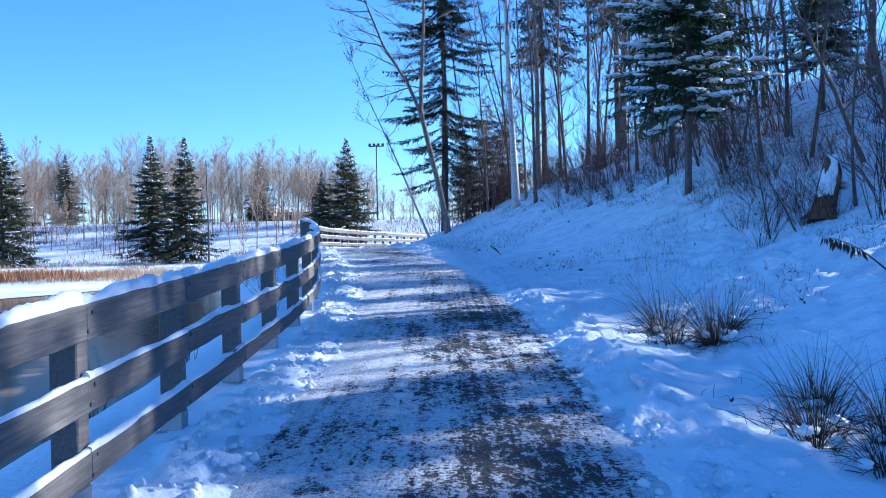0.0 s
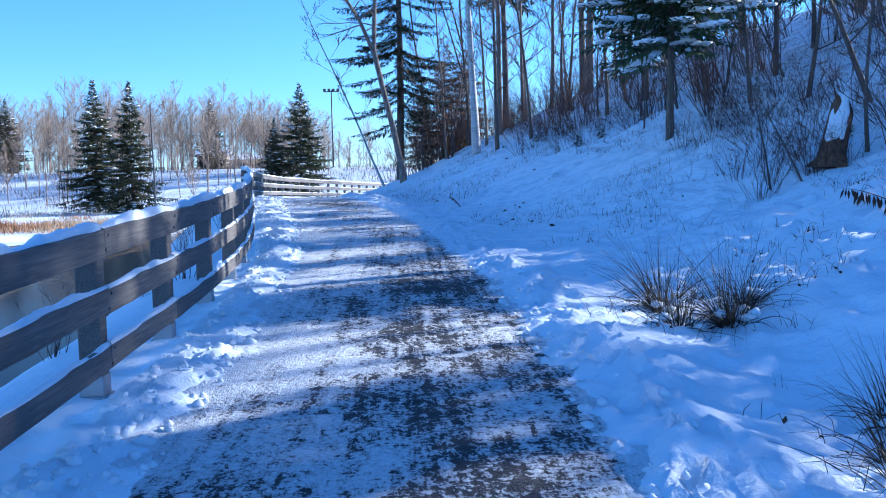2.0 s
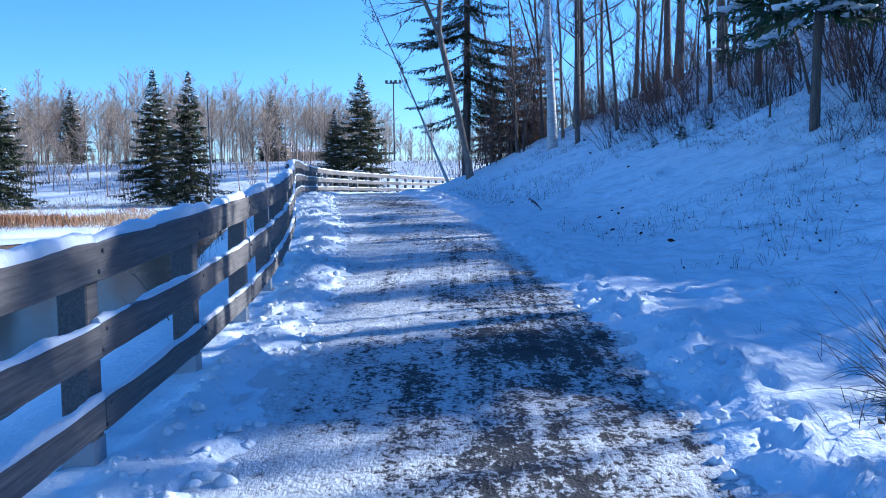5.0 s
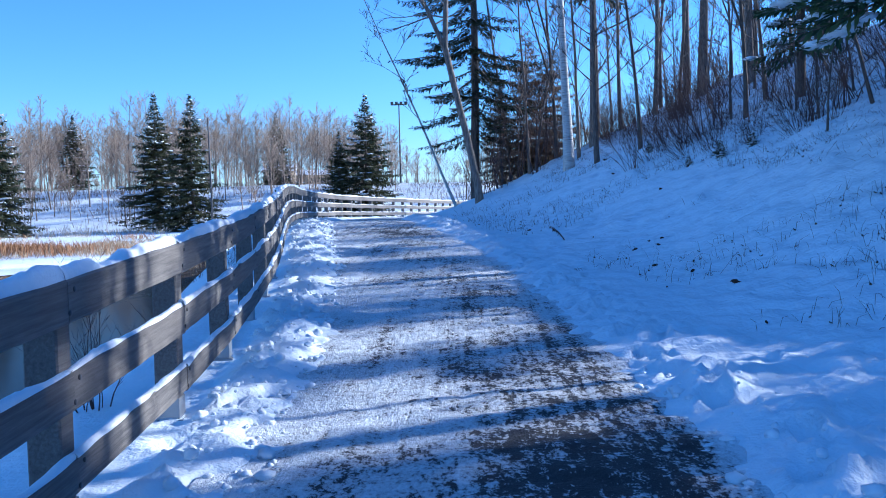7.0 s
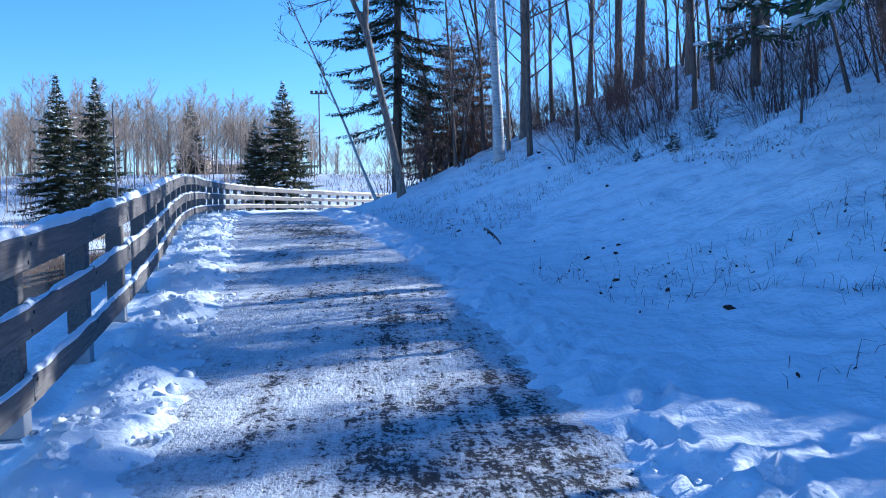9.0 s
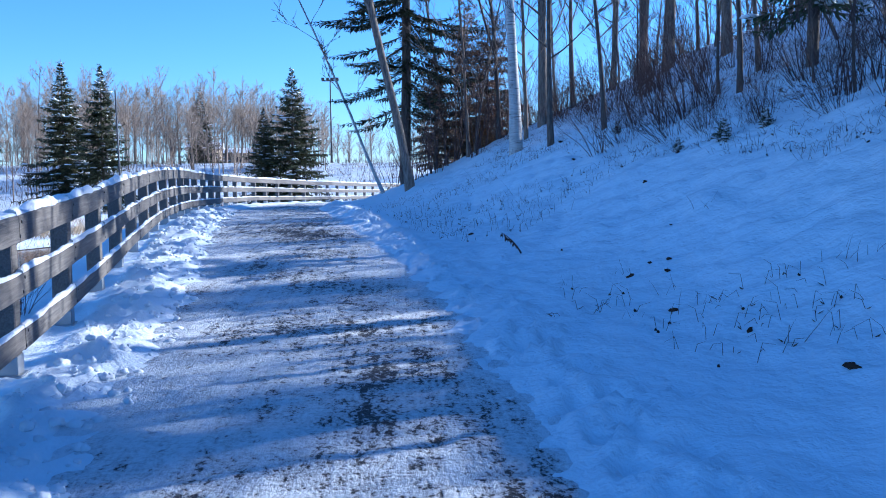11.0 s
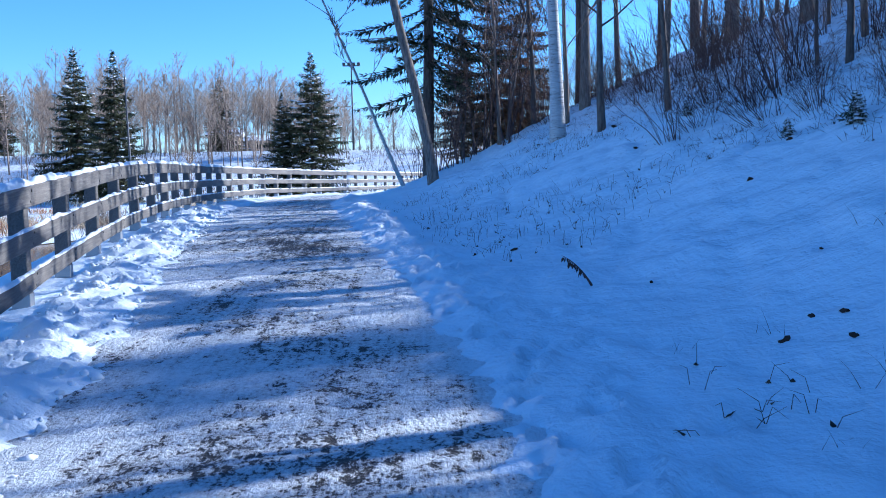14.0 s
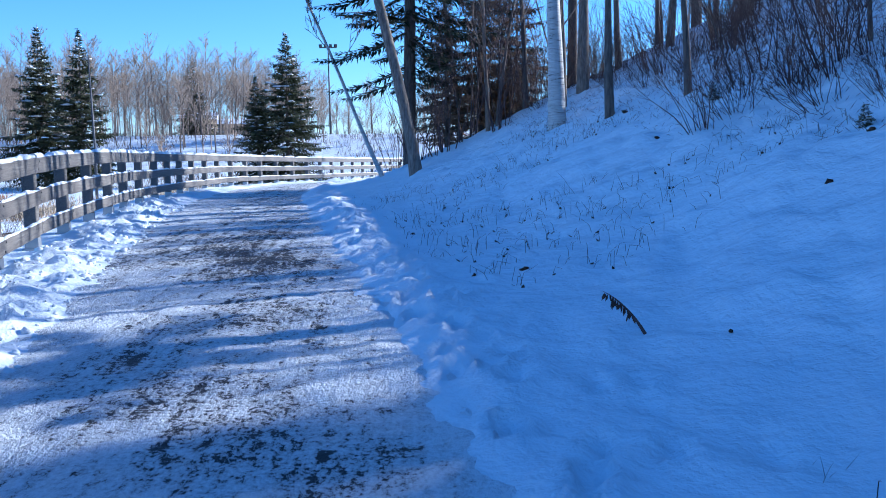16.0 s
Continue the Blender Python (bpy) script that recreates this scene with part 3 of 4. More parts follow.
def along(pts, f):
    s = f * (len(pts) - 1)
    i = min(int(s), len(pts) - 2)
    return pts[i].lerp(pts[i + 1], s - i), (pts[i + 1] - pts[i]).normalized()


def bare_tree_meshes(seed, height, radius, first=0.35, spread=0.30, boughs=22, lean=(0, 0), up=0.7, fine=True, wander=0.03, bark_m=None, twig_m=None, fork=0):
    r = random.Random(seed)
    trunk, crown = MB(), MB()
    segs = 12
    p, d = Vector((0, 0, -0.25)), Vector((lean[0], lean[1], 1)).normalized()
    pts, rad = [p.copy()], [radius * 1.35]
    for i in range(segs):
        d = (d + Vector((r.uniform(-wander, wander), r.uniform(-wander, wander), 0.0))).normalized()
        p = p + d * ((height + 0.25) / segs)
        pts.append(p.copy())
        f = (i + 1) / segs
        rad.append(radius * (1 - 0.92 * f) if f > 0.1 else radius * 1.05)
    trunk.tube(pts, rad, 8, False)
    stems = [(pts, rad, first, boughs, height)]
    for _ in range(fork):
        f0 = r.uniform(0.12, 0.4)
        q, dq = along(pts, f0)
        a = r.uniform(0, 6.28)
        fp, frd = limb(trunk, r, q, dq + Vector((math.cos(a), math.sin(a), 0)) * 0.35, height * (1 - f0) * 0.9, radius * 0.6, 9, 6, 0, 0.05, 0.03)
        stems.append((fp, frd, 0.3, boughs // 2, height * 0.7))
    for spts, srad, sfirst, count, hh in stems:
        for k in range(count):
            f = sfirst + (0.97 - sfirst) * (k + r.random()) / count
            q, dq = along(spts, f)
            a = k * 2.4 + r.uniform(-0.6, 0.6)
            out = Vector((math.cos(a), math.sin(a), 0))
            L = hh * spread * (1.12 - f) ** 0.8 * r.uniform(0.55, 1.15)
            bp, _ = limb(crown, r, q, out + Vector((0, 0, up * r.uniform(0.5, 1.4))), L, radius * (1.05 - f) * 0.38, 5, 4, 0, 0.13, 0.05)
            for _ in range(r.randint(4, 7) if fine else 3):
                g = r.uniform(0.25, 0.98)
                tq, td = along(bp, g)
                side = Vector((r.uniform(-1, 1), r.uniform(-1, 1), r.uniform(-0.1, 0.9)))
                tp, _ = limb(crown, r, tq, td + side * 0.8, L * r.uniform(0.25, 0.5), max(radius * 0.10, 0.011), 3, 3, 0, 0.16, 0.05)
                if fine:
                    for _ in range(5):
                        uq, ud = along(tp, r.uniform(0.2, 0.95))
                        side = Vector((r.uniform(-1, 1), r.uniform(-1, 1), r.uniform(-0.2, 0.8)))
                        crown.blade(uq, uq + (ud + side * 0.9).normalized() * (L * r.uniform(0.12, 0.26)), 0.0095, Vector((r.uniform(-0.3, 0.3), -1, 0)))
    return trunk.mesh("trunk", bark_m or M_BARK), crown.mesh("crown", twig_m or M_BARK)


def bare_tree(meshes, m, label, group="bare trees on the slope", name="bare_tree"):
    t = thing(name, m, label, "tree", group)
    part("trunk", meshes[0], None, t)
    part("crown", meshes[1], None, t, "bare twigs")
    return t


def conifer_meshes(seed, height, width, clear=0.08, whorl=0.32, density=1.0, droop=0.10, needle=None, snow=0.0, shape=0.85, bark_m=None, blade=0.20, radius=None, gap=0.0, bushy=2, slim=0.17):
    """Trunk; boughs with many small needle sprays; snow pads on the boughs."""
    r = random.Random(seed)
    trunk, crown, pads = MB(), MB(), MB()
    radius = radius or height * 0.013
    bend = [Vector((0.02 * height * math.sin(i * 0.7 + seed) * 0.15, 0.02 * height * math.cos(i * 0.9 + seed) * 0.15, -0.2 + (height + 0.2) * i / 10)) for i in range(11)]
    trunk.tube(bend, [radius * (1.15 - 1.08 * i / 10) for i in range(11)], 7, False)
    z = height * clear
    while z < height * 0.985:
        f = (z - height * clear) / (height * (1 - clear))
        reach = width * ((1 - f) ** shape) * (0.55 + 0.45 * min(1, f * 6 + 0.35))
        count = max(3, int(r.uniform(5, 7.5) * density))
        off = r.uniform(0, 6.28)
        for k in range(count):
            if r.random() < gap:
                continue
            a = off + 6.283 * k / count + r.uniform(-0.35, 0.35)
            L = max(0.10, reach * r.uniform(0.45, 1.22))
            laden = snow * (2.0 if r.random() < 0.5 else 0.12)
            out = Vector((math.cos(a), math.sin(a), 0))
            rising = 0.55 * f - 0.10
            n = max(3, int(L / (blade * 0.55)))
            c = Vector((0, 0, z + r.uniform(-0.5, 0.5) * whorl))
            pts = []
            for i in range(n + 1):
                t = i / n
                pts.append(c + out * (L * t) + Vector((0, 0, L * (rising * t - droop * 2.2 * t * (1 - 0.55 * t)))))
            trunk.tube([pts[0], pts[n // 2], pts[n]], [0.022 * (0.3 + L * 0.35), 0.014 * (0.3 + L * 0.35), 0.004], 3, False)
            side = Vector((-out.y, out.x, 0))
            for i in range(1, n + 1):
                t = i / n
                p = pts[i]
                spray = min(1.0, 0.30 + L / (blade * 4.5)) * blade * (0.65 + 0.9 * math.sin(math.pi * min(1, t * 0.85 + 0.1))) * r.uniform(0.7, 1.2)
                for s in (-1, 1):
                    for q in range(bushy):
                        dirn = out * r.uniform(0.35, 0.9) + side * s * r.uniform(0.4, 1.0) + Vector((0, 0, r.uniform(-0.55, 0.22)))
                        crown.blade(p, p + dirn.normalized() * spray, spray * slim * r.uniform(0.7, 1.3), Vector((r.uniform(-0.5, 0.5), r.uniform(-0.5, 0.5), 1)))
                if r.random() < 0.7:
                    crown.blade(p, p + (out * 0.4 + Vector((r.uniform(-0.3, 0.3), r.uniform(-0.3, 0.3), -0.8))).normalized() * spray * 0.8, spray * slim * 0.9, side)
                if snow and t > 0.3 and r.random() < laden:
                    w = spray * r.uniform(0.25, 0.62) * (1 + 0.9 * snow)
                    pads.blob(p + Vector((0, 0, 0.03)), w * 1.3, w, 0.022 + 0.16 * w, r, 3, 7, 0.35, a)
        z += whorl * r.uniform(0.75, 1.25) * (1 - 0.45 * f)
    out = [trunk.mesh("trunk", bark_m or M_BARK_DARK), crown.mesh("crown", needle or M_NEEDLE)]
    out.append(pads.mesh("snow_load", M_SNOW) if pads.v else None)
    return out


def conifer(meshes, m, label, group="", name="spruce_tree"):
    t = thing(name, m, label, "tree", group)
    part("trunk", meshes[0], None, t)
    part("crown", meshes[1], None, t)
    if meshes[2]:
        part("snow_load", meshes[2], None, t, "snow lying on the boughs", kind="stuff")
    return t


def at(x, y, turn=0.0, scale=1.0, sink=0.0, tilt=(0, 0)):
    return Matrix.Translation((x, y, float(land(x, y)) - sink)) @ Euler((tilt[0], tilt[1], turn)).to_matrix().to_4x4() @ Matrix.Scale(scale, 4)


# far shore: the spruce pairs and the single spruce
S1 = conifer_meshes(1, 14.0, 4.7, 0.09, 0.44, 1.2, 0.17, M_NEEDLE, 0.13, 1.12, blade=0.42, bushy=3, slim=0.15)
S2 = conifer_meshes(2, 13.2, 4.4, 0.07, 0.44, 1.2, 0.17, M_NEEDLE, 0.10, 1.10, blade=0.42, bushy=3, slim=0.15)
S3 = conifer_meshes(3, 13.2, 4.9, 0.03, 0.46, 1.15, 0.18, M_NEEDLE, 0.12, 1.05, blade=0.42, bushy=3, slim=0.15)
conifer(S1, at(-31.3, 98, 0.3), "tall dark spruce dusted with snow on the far shore", "spruces on the far shore")
conifer(S2, at(-26.9, 95.3, 1.9), "dark spruce dusted with snow on the far shore", "spruces on the far shore")
conifer(S3, at(-10.3, 98.5, 0.9, 1.0), "full dark spruce behind the fence bend", "spruces on the far shore")
conifer(S2, at(-13.0, 98.5, 2.6, 0.72), "smaller dark spruce beside the full one", "spruces on the far shore")
conifer(S3, at(-41.6, 86, 4.0, 0.98), "broad dark spruce on the far shore", "spruces on the far shore")

# the slope: hand-placed trees
def forked_tree():
    """A trunk that leans and forks: one stem rises, the other reaches out over the path."""
    r = random.Random(21)
    trunk, crown = MB(), MB()
    low = [Vector(p) for p in ((0, 0, -0.3), (-0.1, 0, 0.6), (-0.38, 0, 2.0), (-0.75, 0, 3.6), (-1.05, 0, 5.0))]
    trunk.tube(low, [0.17, 0.125, 0.112, 0.104, 0.10], 9, False)
    stems = [([Vector(p) for p in ((-1.05, 0, 4.9), (-1.6, -0.1, 6.2), (-2.5, -0.2, 7.6), (-3.2, -0.3, 9.4), (-3.8, -0.4, 12.0))], 0.085),
             ([Vector(p) for p in ((-1.05, 0, 4.9), (-0.98, 0.1, 6.6), (-0.85, 0.2, 9.0), (-0.9, 0.2, 12.0), (-0.7, 0.2, 15.0))], 0.10)]
    for s, rad in stems:
        trunk.tube(s, [rad * (1 - 0.21 * i) for i in range(5)], 7, False)
        for k in range(16):
            q, dq = along(s, 0.15 + 0.8 * k / 16)
            a = math.pi + r.uniform(-1.3, 1.3) if k % 3 else r.uniform(0, 6.28)
            L = r.uniform(1.8, 4.4) * (1 - 0.5 * k / 16)
            bp, _ = limb(crown, r, q, Vector((math.cos(a), math.sin(a), r.uniform(-0.1, 0.6))), L, 0.03, 6, 4, 0.02, 0.12, 0.03)
            for _ in range(8):
                tq, td = along(bp, r.uniform(0.2, 0.98))
                tp, _ = limb(crown, r, tq, td + Vector((r.uniform(-1, 1), r.uniform(-1, 1), r.uniform(-0.4, 0.8))) * 0.8, L * r.uniform(0.2, 0.4), 0.010, 3, 3, 0, 0.16)
                for _ in range(3):
                    uq, ud = along(tp, r.uniform(0.2, 0.95))
                    limb(crown, r, uq, ud + Vector((r.uniform(-1, 1), r.uniform(-1, 1), r.uniform(-0.4, 0.6))) * 0.9, L * r.uniform(0.08, 0.18), 0.006, 2, 3, 0, 0.15)
    return trunk.mesh("trunk", M_BARK), crown.mesh("crown", M_BARK)


bare_tree(forked_tree(), at(0.25, 37.3, 0), "grey bare tree forking and leaning over the path")
T_BIRCH = bare_tree_meshes(22, 16, 0.135, 0.30, 0.20, 18, (-0.045, 0.0), 0.8, True, 0.015, M_BIRCH, M_BARK)
bare_tree(T_BIRCH, at(2.8, 34.2, 0.4), "white-barked birch standing on the snowy slope", name="birch_tree")
T_THIN = bare_tree_meshes(23, 11, 0.066, 0.16, 0.18, 24, (-0.06, 0.0), 0.8, True, 0.03, M_BARK_DARK, M_BARK_DARK)
bare_tree(T_THIN, at(3.35, 32.3, 0), "slim dark bare tree on the snowy slope")
T_THIN2 = bare_tree_meshes(24, 11, 0.050, 0.16, 0.18, 24, (-0.03, 0.02), 0.8, True, 0.03, M_BARK_DARK, M_BARK_DARK)
bare_tree(T_THIN2, at(4.35, 31.4, 1.0), "slim dark bare tree on the snowy slope")
T_WHIP = bare_tree_meshes(25, 11, 0.055, 0.25, 0.18, 14, (-0.42, 0.05), 0.8, True, 0.035, M_BIRCH, M_BARK_TAN)
bare_tree(T_WHIP, at(-0.5, 40.5, 0), "thin pale birch leaning far over", name="birch_tree")
F1 = conifer_meshes(5, 6.6, 2.0, 0.29, 0.20, 1.2, 0.17, M_FIR, 0.30, 0.62, blade=0.19, radius=0.075, bushy=3, slim=0.11)
conifer(F1, at(5.29, 19.4, 0.0), "young fir with snow-laden boughs and bare lower trunk", name="fir_tree")
P1 = conifer_meshes(6, 19, 3.2, 0.13, 0.40, 1.25, 0.24, M_PINE, 0.0, 0.45, blade=0.22, gap=0.42, radius=0.16, bushy=6, slim=0.085)
conifer(P1, at(0.15, 41.8, 0.5), "tall sparse spruce with dead lower boughs", "tall conifers on the slope")
T_A = bare_tree_meshes(31, 17, 0.115, 0.14, 0.17, 26, (0.01, 0), 0.8, True, 0.03)
T_B = bare_tree_meshes(32, 15, 0.072, 0.12, 0.17, 26, (-0.05, 0.02), 0.9, True, 0.05)
T_C = bare_tree_meshes(33, 13, 0.052, 0.10, 0.17, 26, (0.05, 0.0), 0.9, True, 0.055, M_BARK_TAN, M_BARK_TAN)
T_D = bare_tree_meshes(34, 14, 0.065, 0.12, 0.18, 22, (-0.02, 0.0), 0.9, True, 0.05, M_BARK_DARK, M_BARK_DARK, 2)
T_E = bare_tree_meshes(35, 9, 0.042, 0.12, 0.20, 24, (0.06, 0.03), 1.0, True, 0.065, M_BARK_DARK, M_BARK_DARK)
KINDS = [(T_A, "tall grey bare hardwood on the slope"), (T_B, "bare hardwood with a slight lean"), (T_C, "tan-barked young bare tree on the slope"), (T_D, "forked dark bare tree on the slope"), (T_E, "slender dark sapling in the wood")]
for x, y, k, s in ((4.1, 38.5, 0, 1.0), (5.3, 40.0, 1, 1.0), (7.5, 37.6, 0, 1.3), (6.3, 39.2, 1, 1.15), (6.6, 36.9, 2, 1.1), (6.1, 28.3, 3, 0.75), (7.0, 29.7, 2, 0.9), (8.2, 34.8, 0, 1.1), (3.0, 40.2, 3, 1.0), (2.0, 39.4, 2, 0.9), (1.5, 42.0, 1, 0.9),
                   (11.9, 25.1, 0, 0.95), (8.15, 21.4, 3, 0.8), (9.5, 17.3, 0, 1.05)):
    bare_tree(KINDS[k][0], at(x, y, fr.uniform(0, 6), s), KINDS[k][1])
for x, y, tip, s in ((7.8, 15.7, -0.16, 1.0), (7.8, 16.8, -0.42, 1.05), (5.36, 14.9, -0.2, 0.32), (5.6, 14.4, -0.5, 0.3), (6.9, 19.6, -0.12, 0.9), (7.4, 18.2, 0.1, 0.95), (6.6, 21.2, -0.2, 0.8), (6.4, 22.6, -0.3, 0.7)):
    bare_tree(T_E, Matrix.Translation((x, y, float(land(x, y)))) @ Euler((0, tip, 0)).to_matrix().to_4x4() @ Matrix.Scale(s, 4), "slender dark sapling leaning downhill")
P2 = conifer_meshes(7, 17, 3.0, 0.12, 0.5, 1.0, 0.15, M_NEEDLE, 0.0, 0.6, blade=0.36, radius=0.17)
P3 = conifer_meshes(8, 9, 1.7, 0.12, 0.38, 1.0, 0.16, M_FIR, 0.18, 0.7, blade=0.20, radius=0.1, bushy=3, slim=0.11)
P4 = conifer_meshes(12, 18, 2.8, 0.36, 0.5, 1.1, 0.26, M_PINE, 0.0, 0.5, blade=0.34, gap=0.15, radius=0.15, bushy=3, slim=0.10)
for x, y in ((5.2, 46.0), (8.8, 45.0), (12.5, 40.0)):
    conifer(P4, at(x, y, x), "tall conifer with a high drooping crown", "tall conifers on the slope")
conifer(P3, at(6.9, 27.2, 1.0, 0.95), "spruce with dark drooping boughs among the thicket", "conifers on the slope")

tr = random.Random(77)
taken = []


def free(x, y, gap):
    for a, b in taken:
        if (a - x) ** 2 + (b - y) ** 2 < gap * gap:
            return False
    taken.append((x, y))
    return True


# random wood: behind the slope's shoulder, and up the hill
def scatter(n, xs, ys, gap, kinds, lo, hi):
    made = 0
    for _ in range(n * 40):
        if made == n:
            break
        x, y = tr.uniform(*xs), tr.uniform(*ys)
        du = x - float(toe_x(y))
        if (du < 7.2 and y < 37) or du < 3.4 or (y > 37 and x < 0.6 + 0.3 * (y - 37)) or not free(x, y, gap):
            continue
        k = tr.choice(kinds)
        bare_tree(KINDS[k][0], at(x, y, tr.uniform(0, 6.28), tr.uniform(lo, hi)), KINDS[k][1])
        made += 1


scatter(19, (1.0, 16.0), (37.0, 50.0), 0.9, (1, 2, 2, 3, 4, 4), 0.75, 1.1)
scatter(13, (8.0, 34.0), (50.0, 70.0), 1.6, (0, 1, 2, 3, 4), 0.8, 1.1)
scatter(10, (6.0, 18.0), (14.0, 37.0), 1.6, (1, 2, 4, 4, 4), 0.6, 1.0)
scatter(10, (17.0, 40.0), (6.0, 40.0), 2.4, (0, 1, 2, 3), 0.8, 1.2)
# spruces added out of view, only to keep the first stretch of the path in shade
for q, x, s in ((2.4, 14.0, 0.47), (0.0, 15.0, 0.47), (3.6, 22.0, 0.55), (-3.0, 15.5, 0.5), (1.3, 18.0, 0.5), (-1.6, 20.0, 0.7), (1.2, 23.0, 0.75), (-4.6, 18.0, 0.8), (3.0, 28.0, 0.7), (-7.5, 22.0, 0.9)):
    conifer(P2, at(x, q + 0.466 * x, q, s), "tall dark spruce added out of view to shade the path", "conifers on the slope")
# slim spruces, also added out of view: q sets where their shade bands fall
P5 = conifer_meshes(13, 13, 1.3, 0.04, 0.42, 1.1, 0.15, M_NEEDLE, 0.0, 0.5, blade=0.30, radius=0.11, bushy=3, slim=0.13)
for q, x, s in ((4.2, 17.0, 1.0), (6.4, 16.0, 0.9), (7.5, 18.0, 1.0), (11.1, 14.0, 0.75), (11.9, 19.0, 0.6), (14.6, 16.0, 0.75), (17.1, 20.0, 0.7), (21.3, 18.0, 0.62), (22.0, 22.0, 0.5), (3.2, 12.5, 0.6)):
    conifer(P5, at(x, q + 0.466 * x, q, s), "slim dark spruce added out of view to stripe the path with shade", "conifers on the slope")
# two unseen bare trees added to thin the sun between those bands
for q, x, k in ((10.1, 19.0, 1), (5.6, 21.0, 3)):
    bare_tree(KINDS[k][0], at(x, q + 0.466 * x, q, 0.75), KINDS[k][1])
# unseen high crowns added to block sun from the path's left side and fence
for q, x in ((8.6, 20.0), (9.9, 21.0)):
    conifer(P4, at(x, q + 0.466 * x, q, 0.45), "small high-crowned conifer added out of view to filter the sun", "conifers on the slope")
BROWN = conifer_meshes(9, 5.0, 1.5, 0.05, 0.34, 1.0, 0.12, M_BROWN, 0.0, 0.8, blade=0.20, radius=0.06, bushy=4, slim=0.08)
for x, y, s in ((2.2, 43.5, 1.15), (3.4, 45.0, 1.0), (1.3, 44.8, 0.9), (1.1, 41.6, 0.75), (2.0, 41.9, 0.85), (2.9, 42.6, 0.9)):
    conifer(BROWN, at(x, y, tr.uniform(0, 6), s), "small browning conifer behind the leaning tree", "small conifers past the slope")
# the second fir stands out of view, set there to shade the path
for x, y, s in ((9.2, 21.9, 0.7), (11.6, 16.7, 0.62)):
    conifer(F1, at(x, y, tr.uniform(0, 6), s), "young fir with snow-laden boughs up the slope", "young firs on the slope", name="fir_tree")


# ---------- thickets ----------
def shrub_mesh(seed, height, stems, spread, thick=0.012, twiggy=3, material=None):
    r = random.Random(seed)
    mb = MB()
    for _ in range(stems):
        a = r.uniform(0, 6.28)
        d = Vector((math.cos(a), math.sin(a), 0)) * r.uniform(0.05, spread) + Vector((0, 0, 1))
        s = Vector((math.cos(a), math.sin(a), 0)) * r.uniform(0, 0.25) + Vector((0, 0, -0.08))
        L = height * r.uniform(0.5, 1.1)
        pts, _ = limb(mb, r, s, d, L, thick * r.uniform(0.6, 1.3), 7, 4, 0, 0.17, 0.02)
        for _ in range(twiggy):
            q, dq = along(pts, r.uniform(0.3, 0.95))
            tp, _ = limb(mb, r, q, dq + Vector((r.uniform(-1, 1), r.uniform(-1, 1), r.uniform(-0.2, 0.5))) * 0.7, L * r.uniform(0.15, 0.35), thick * 0.4, 3, 3, 0, 0.15, 0.03)
            for _ in range(2):
                q2, d2 = along(tp, r.uniform(0.3, 0.9))
                mb.blade(q2, q2 + (d2 + Vector((r.uniform(-1, 1), r.uniform(-1, 1), r.uniform(-0.3, 0.5))) * 0.8).normalized() * (L * r.uniform(0.08, 0.18)), 0.004, Vector((0, -1, 0.2)))
    return mb.mesh("brush", material or M_TWIG)


SHRUBS = [shrub_mesh(50 + i, (2.2, 1.6, 1.0, 2.9)[i], (11, 13, 22, 8)[i], (0.4, 0.5, 0.9, 0.3)[i], (0.011, 0.009, 0.005, 0.015)[i], (5, 5, 5, 6)[i]) for i in range(4)]
made = 0
while made < 230:
    y = tr.uniform(10, 44)
    x = tr.uniform(3, 20)
    du = x - float(toe_x(y))
    edge_of = float(np.interp(y, [10, 14, 18, 22, 31, 34, 44], [6.0, 5.3, 5.3, 5.1, 5.0, 5.8, 5.0])) + 0.5 * float(vnoise(y * 0.6, 2.0))
    if du < edge_of or du > 13 or (du > edge_of + 3.0 and tr.random() < 0.65):
        continue
    k = tr.choice((0, 1, 1, 2, 3)) if du > edge_of + 1.0 else tr.choice((1, 2, 2))
    sh = thing("shrub", Matrix.Translation((x, y, float(land(x, y)))) @ Euler((0, tr.uniform(-0.5, 0.05), 0)).to_matrix().to_4x4() @ Euler((0, 0, tr.uniform(0, 6.28))).to_matrix().to_4x4() @ Matrix.Scale(tr.uniform(0.5, 0.95), 4), "leafless reddish-brown shrub growing through the snow", "shrub", "shrubs on the slope")
    part("brush", SHRUBS[k], None, sh)
    made += 1
# six round the fir; the last five are added to shade the bank below
for x, y in ((5.6, 18.2), (5.9, 18.6), (6.3, 18.3), (5.3, 18.6), (6.6, 17.8), (6.0, 17.8), (5.1, 14.5), (5.5, 15.2), (5.3, 15.9), (5.9, 14.8), (5.8, 16.3)):
    sh = thing("shrub", at(x, y, tr.uniform(0, 6.28), 0.8, 0.05), "low tangle of brown twigs on the slope near the fir", "shrub", "shrubs on the slope")
    part("brush", SHRUBS[2], None, sh)

# dark leaf clusters on the snow, stood in for by tiny conifer shapes
SPRIG = conifer_meshes(14, 0.9, 0.5, 0.02, 0.11, 1.0, 0.2, M_NEEDLE, 0.25, 0.6, blade=0.13, radius=0.012)
for x, y, s in ((4.6, 24.9, 0.36), (4.2, 25.7, 0.22), (5.1, 24.6, 0.3), (6.9, 15.9, 0.4), (4.3, 30.1, 0.25)):
    conifer(SPRIG, at(x, y, x * 7, s), "dark leaf cluster on the snow, shaped as a small sprig", "evergreen seedlings", "leaf_cluster")

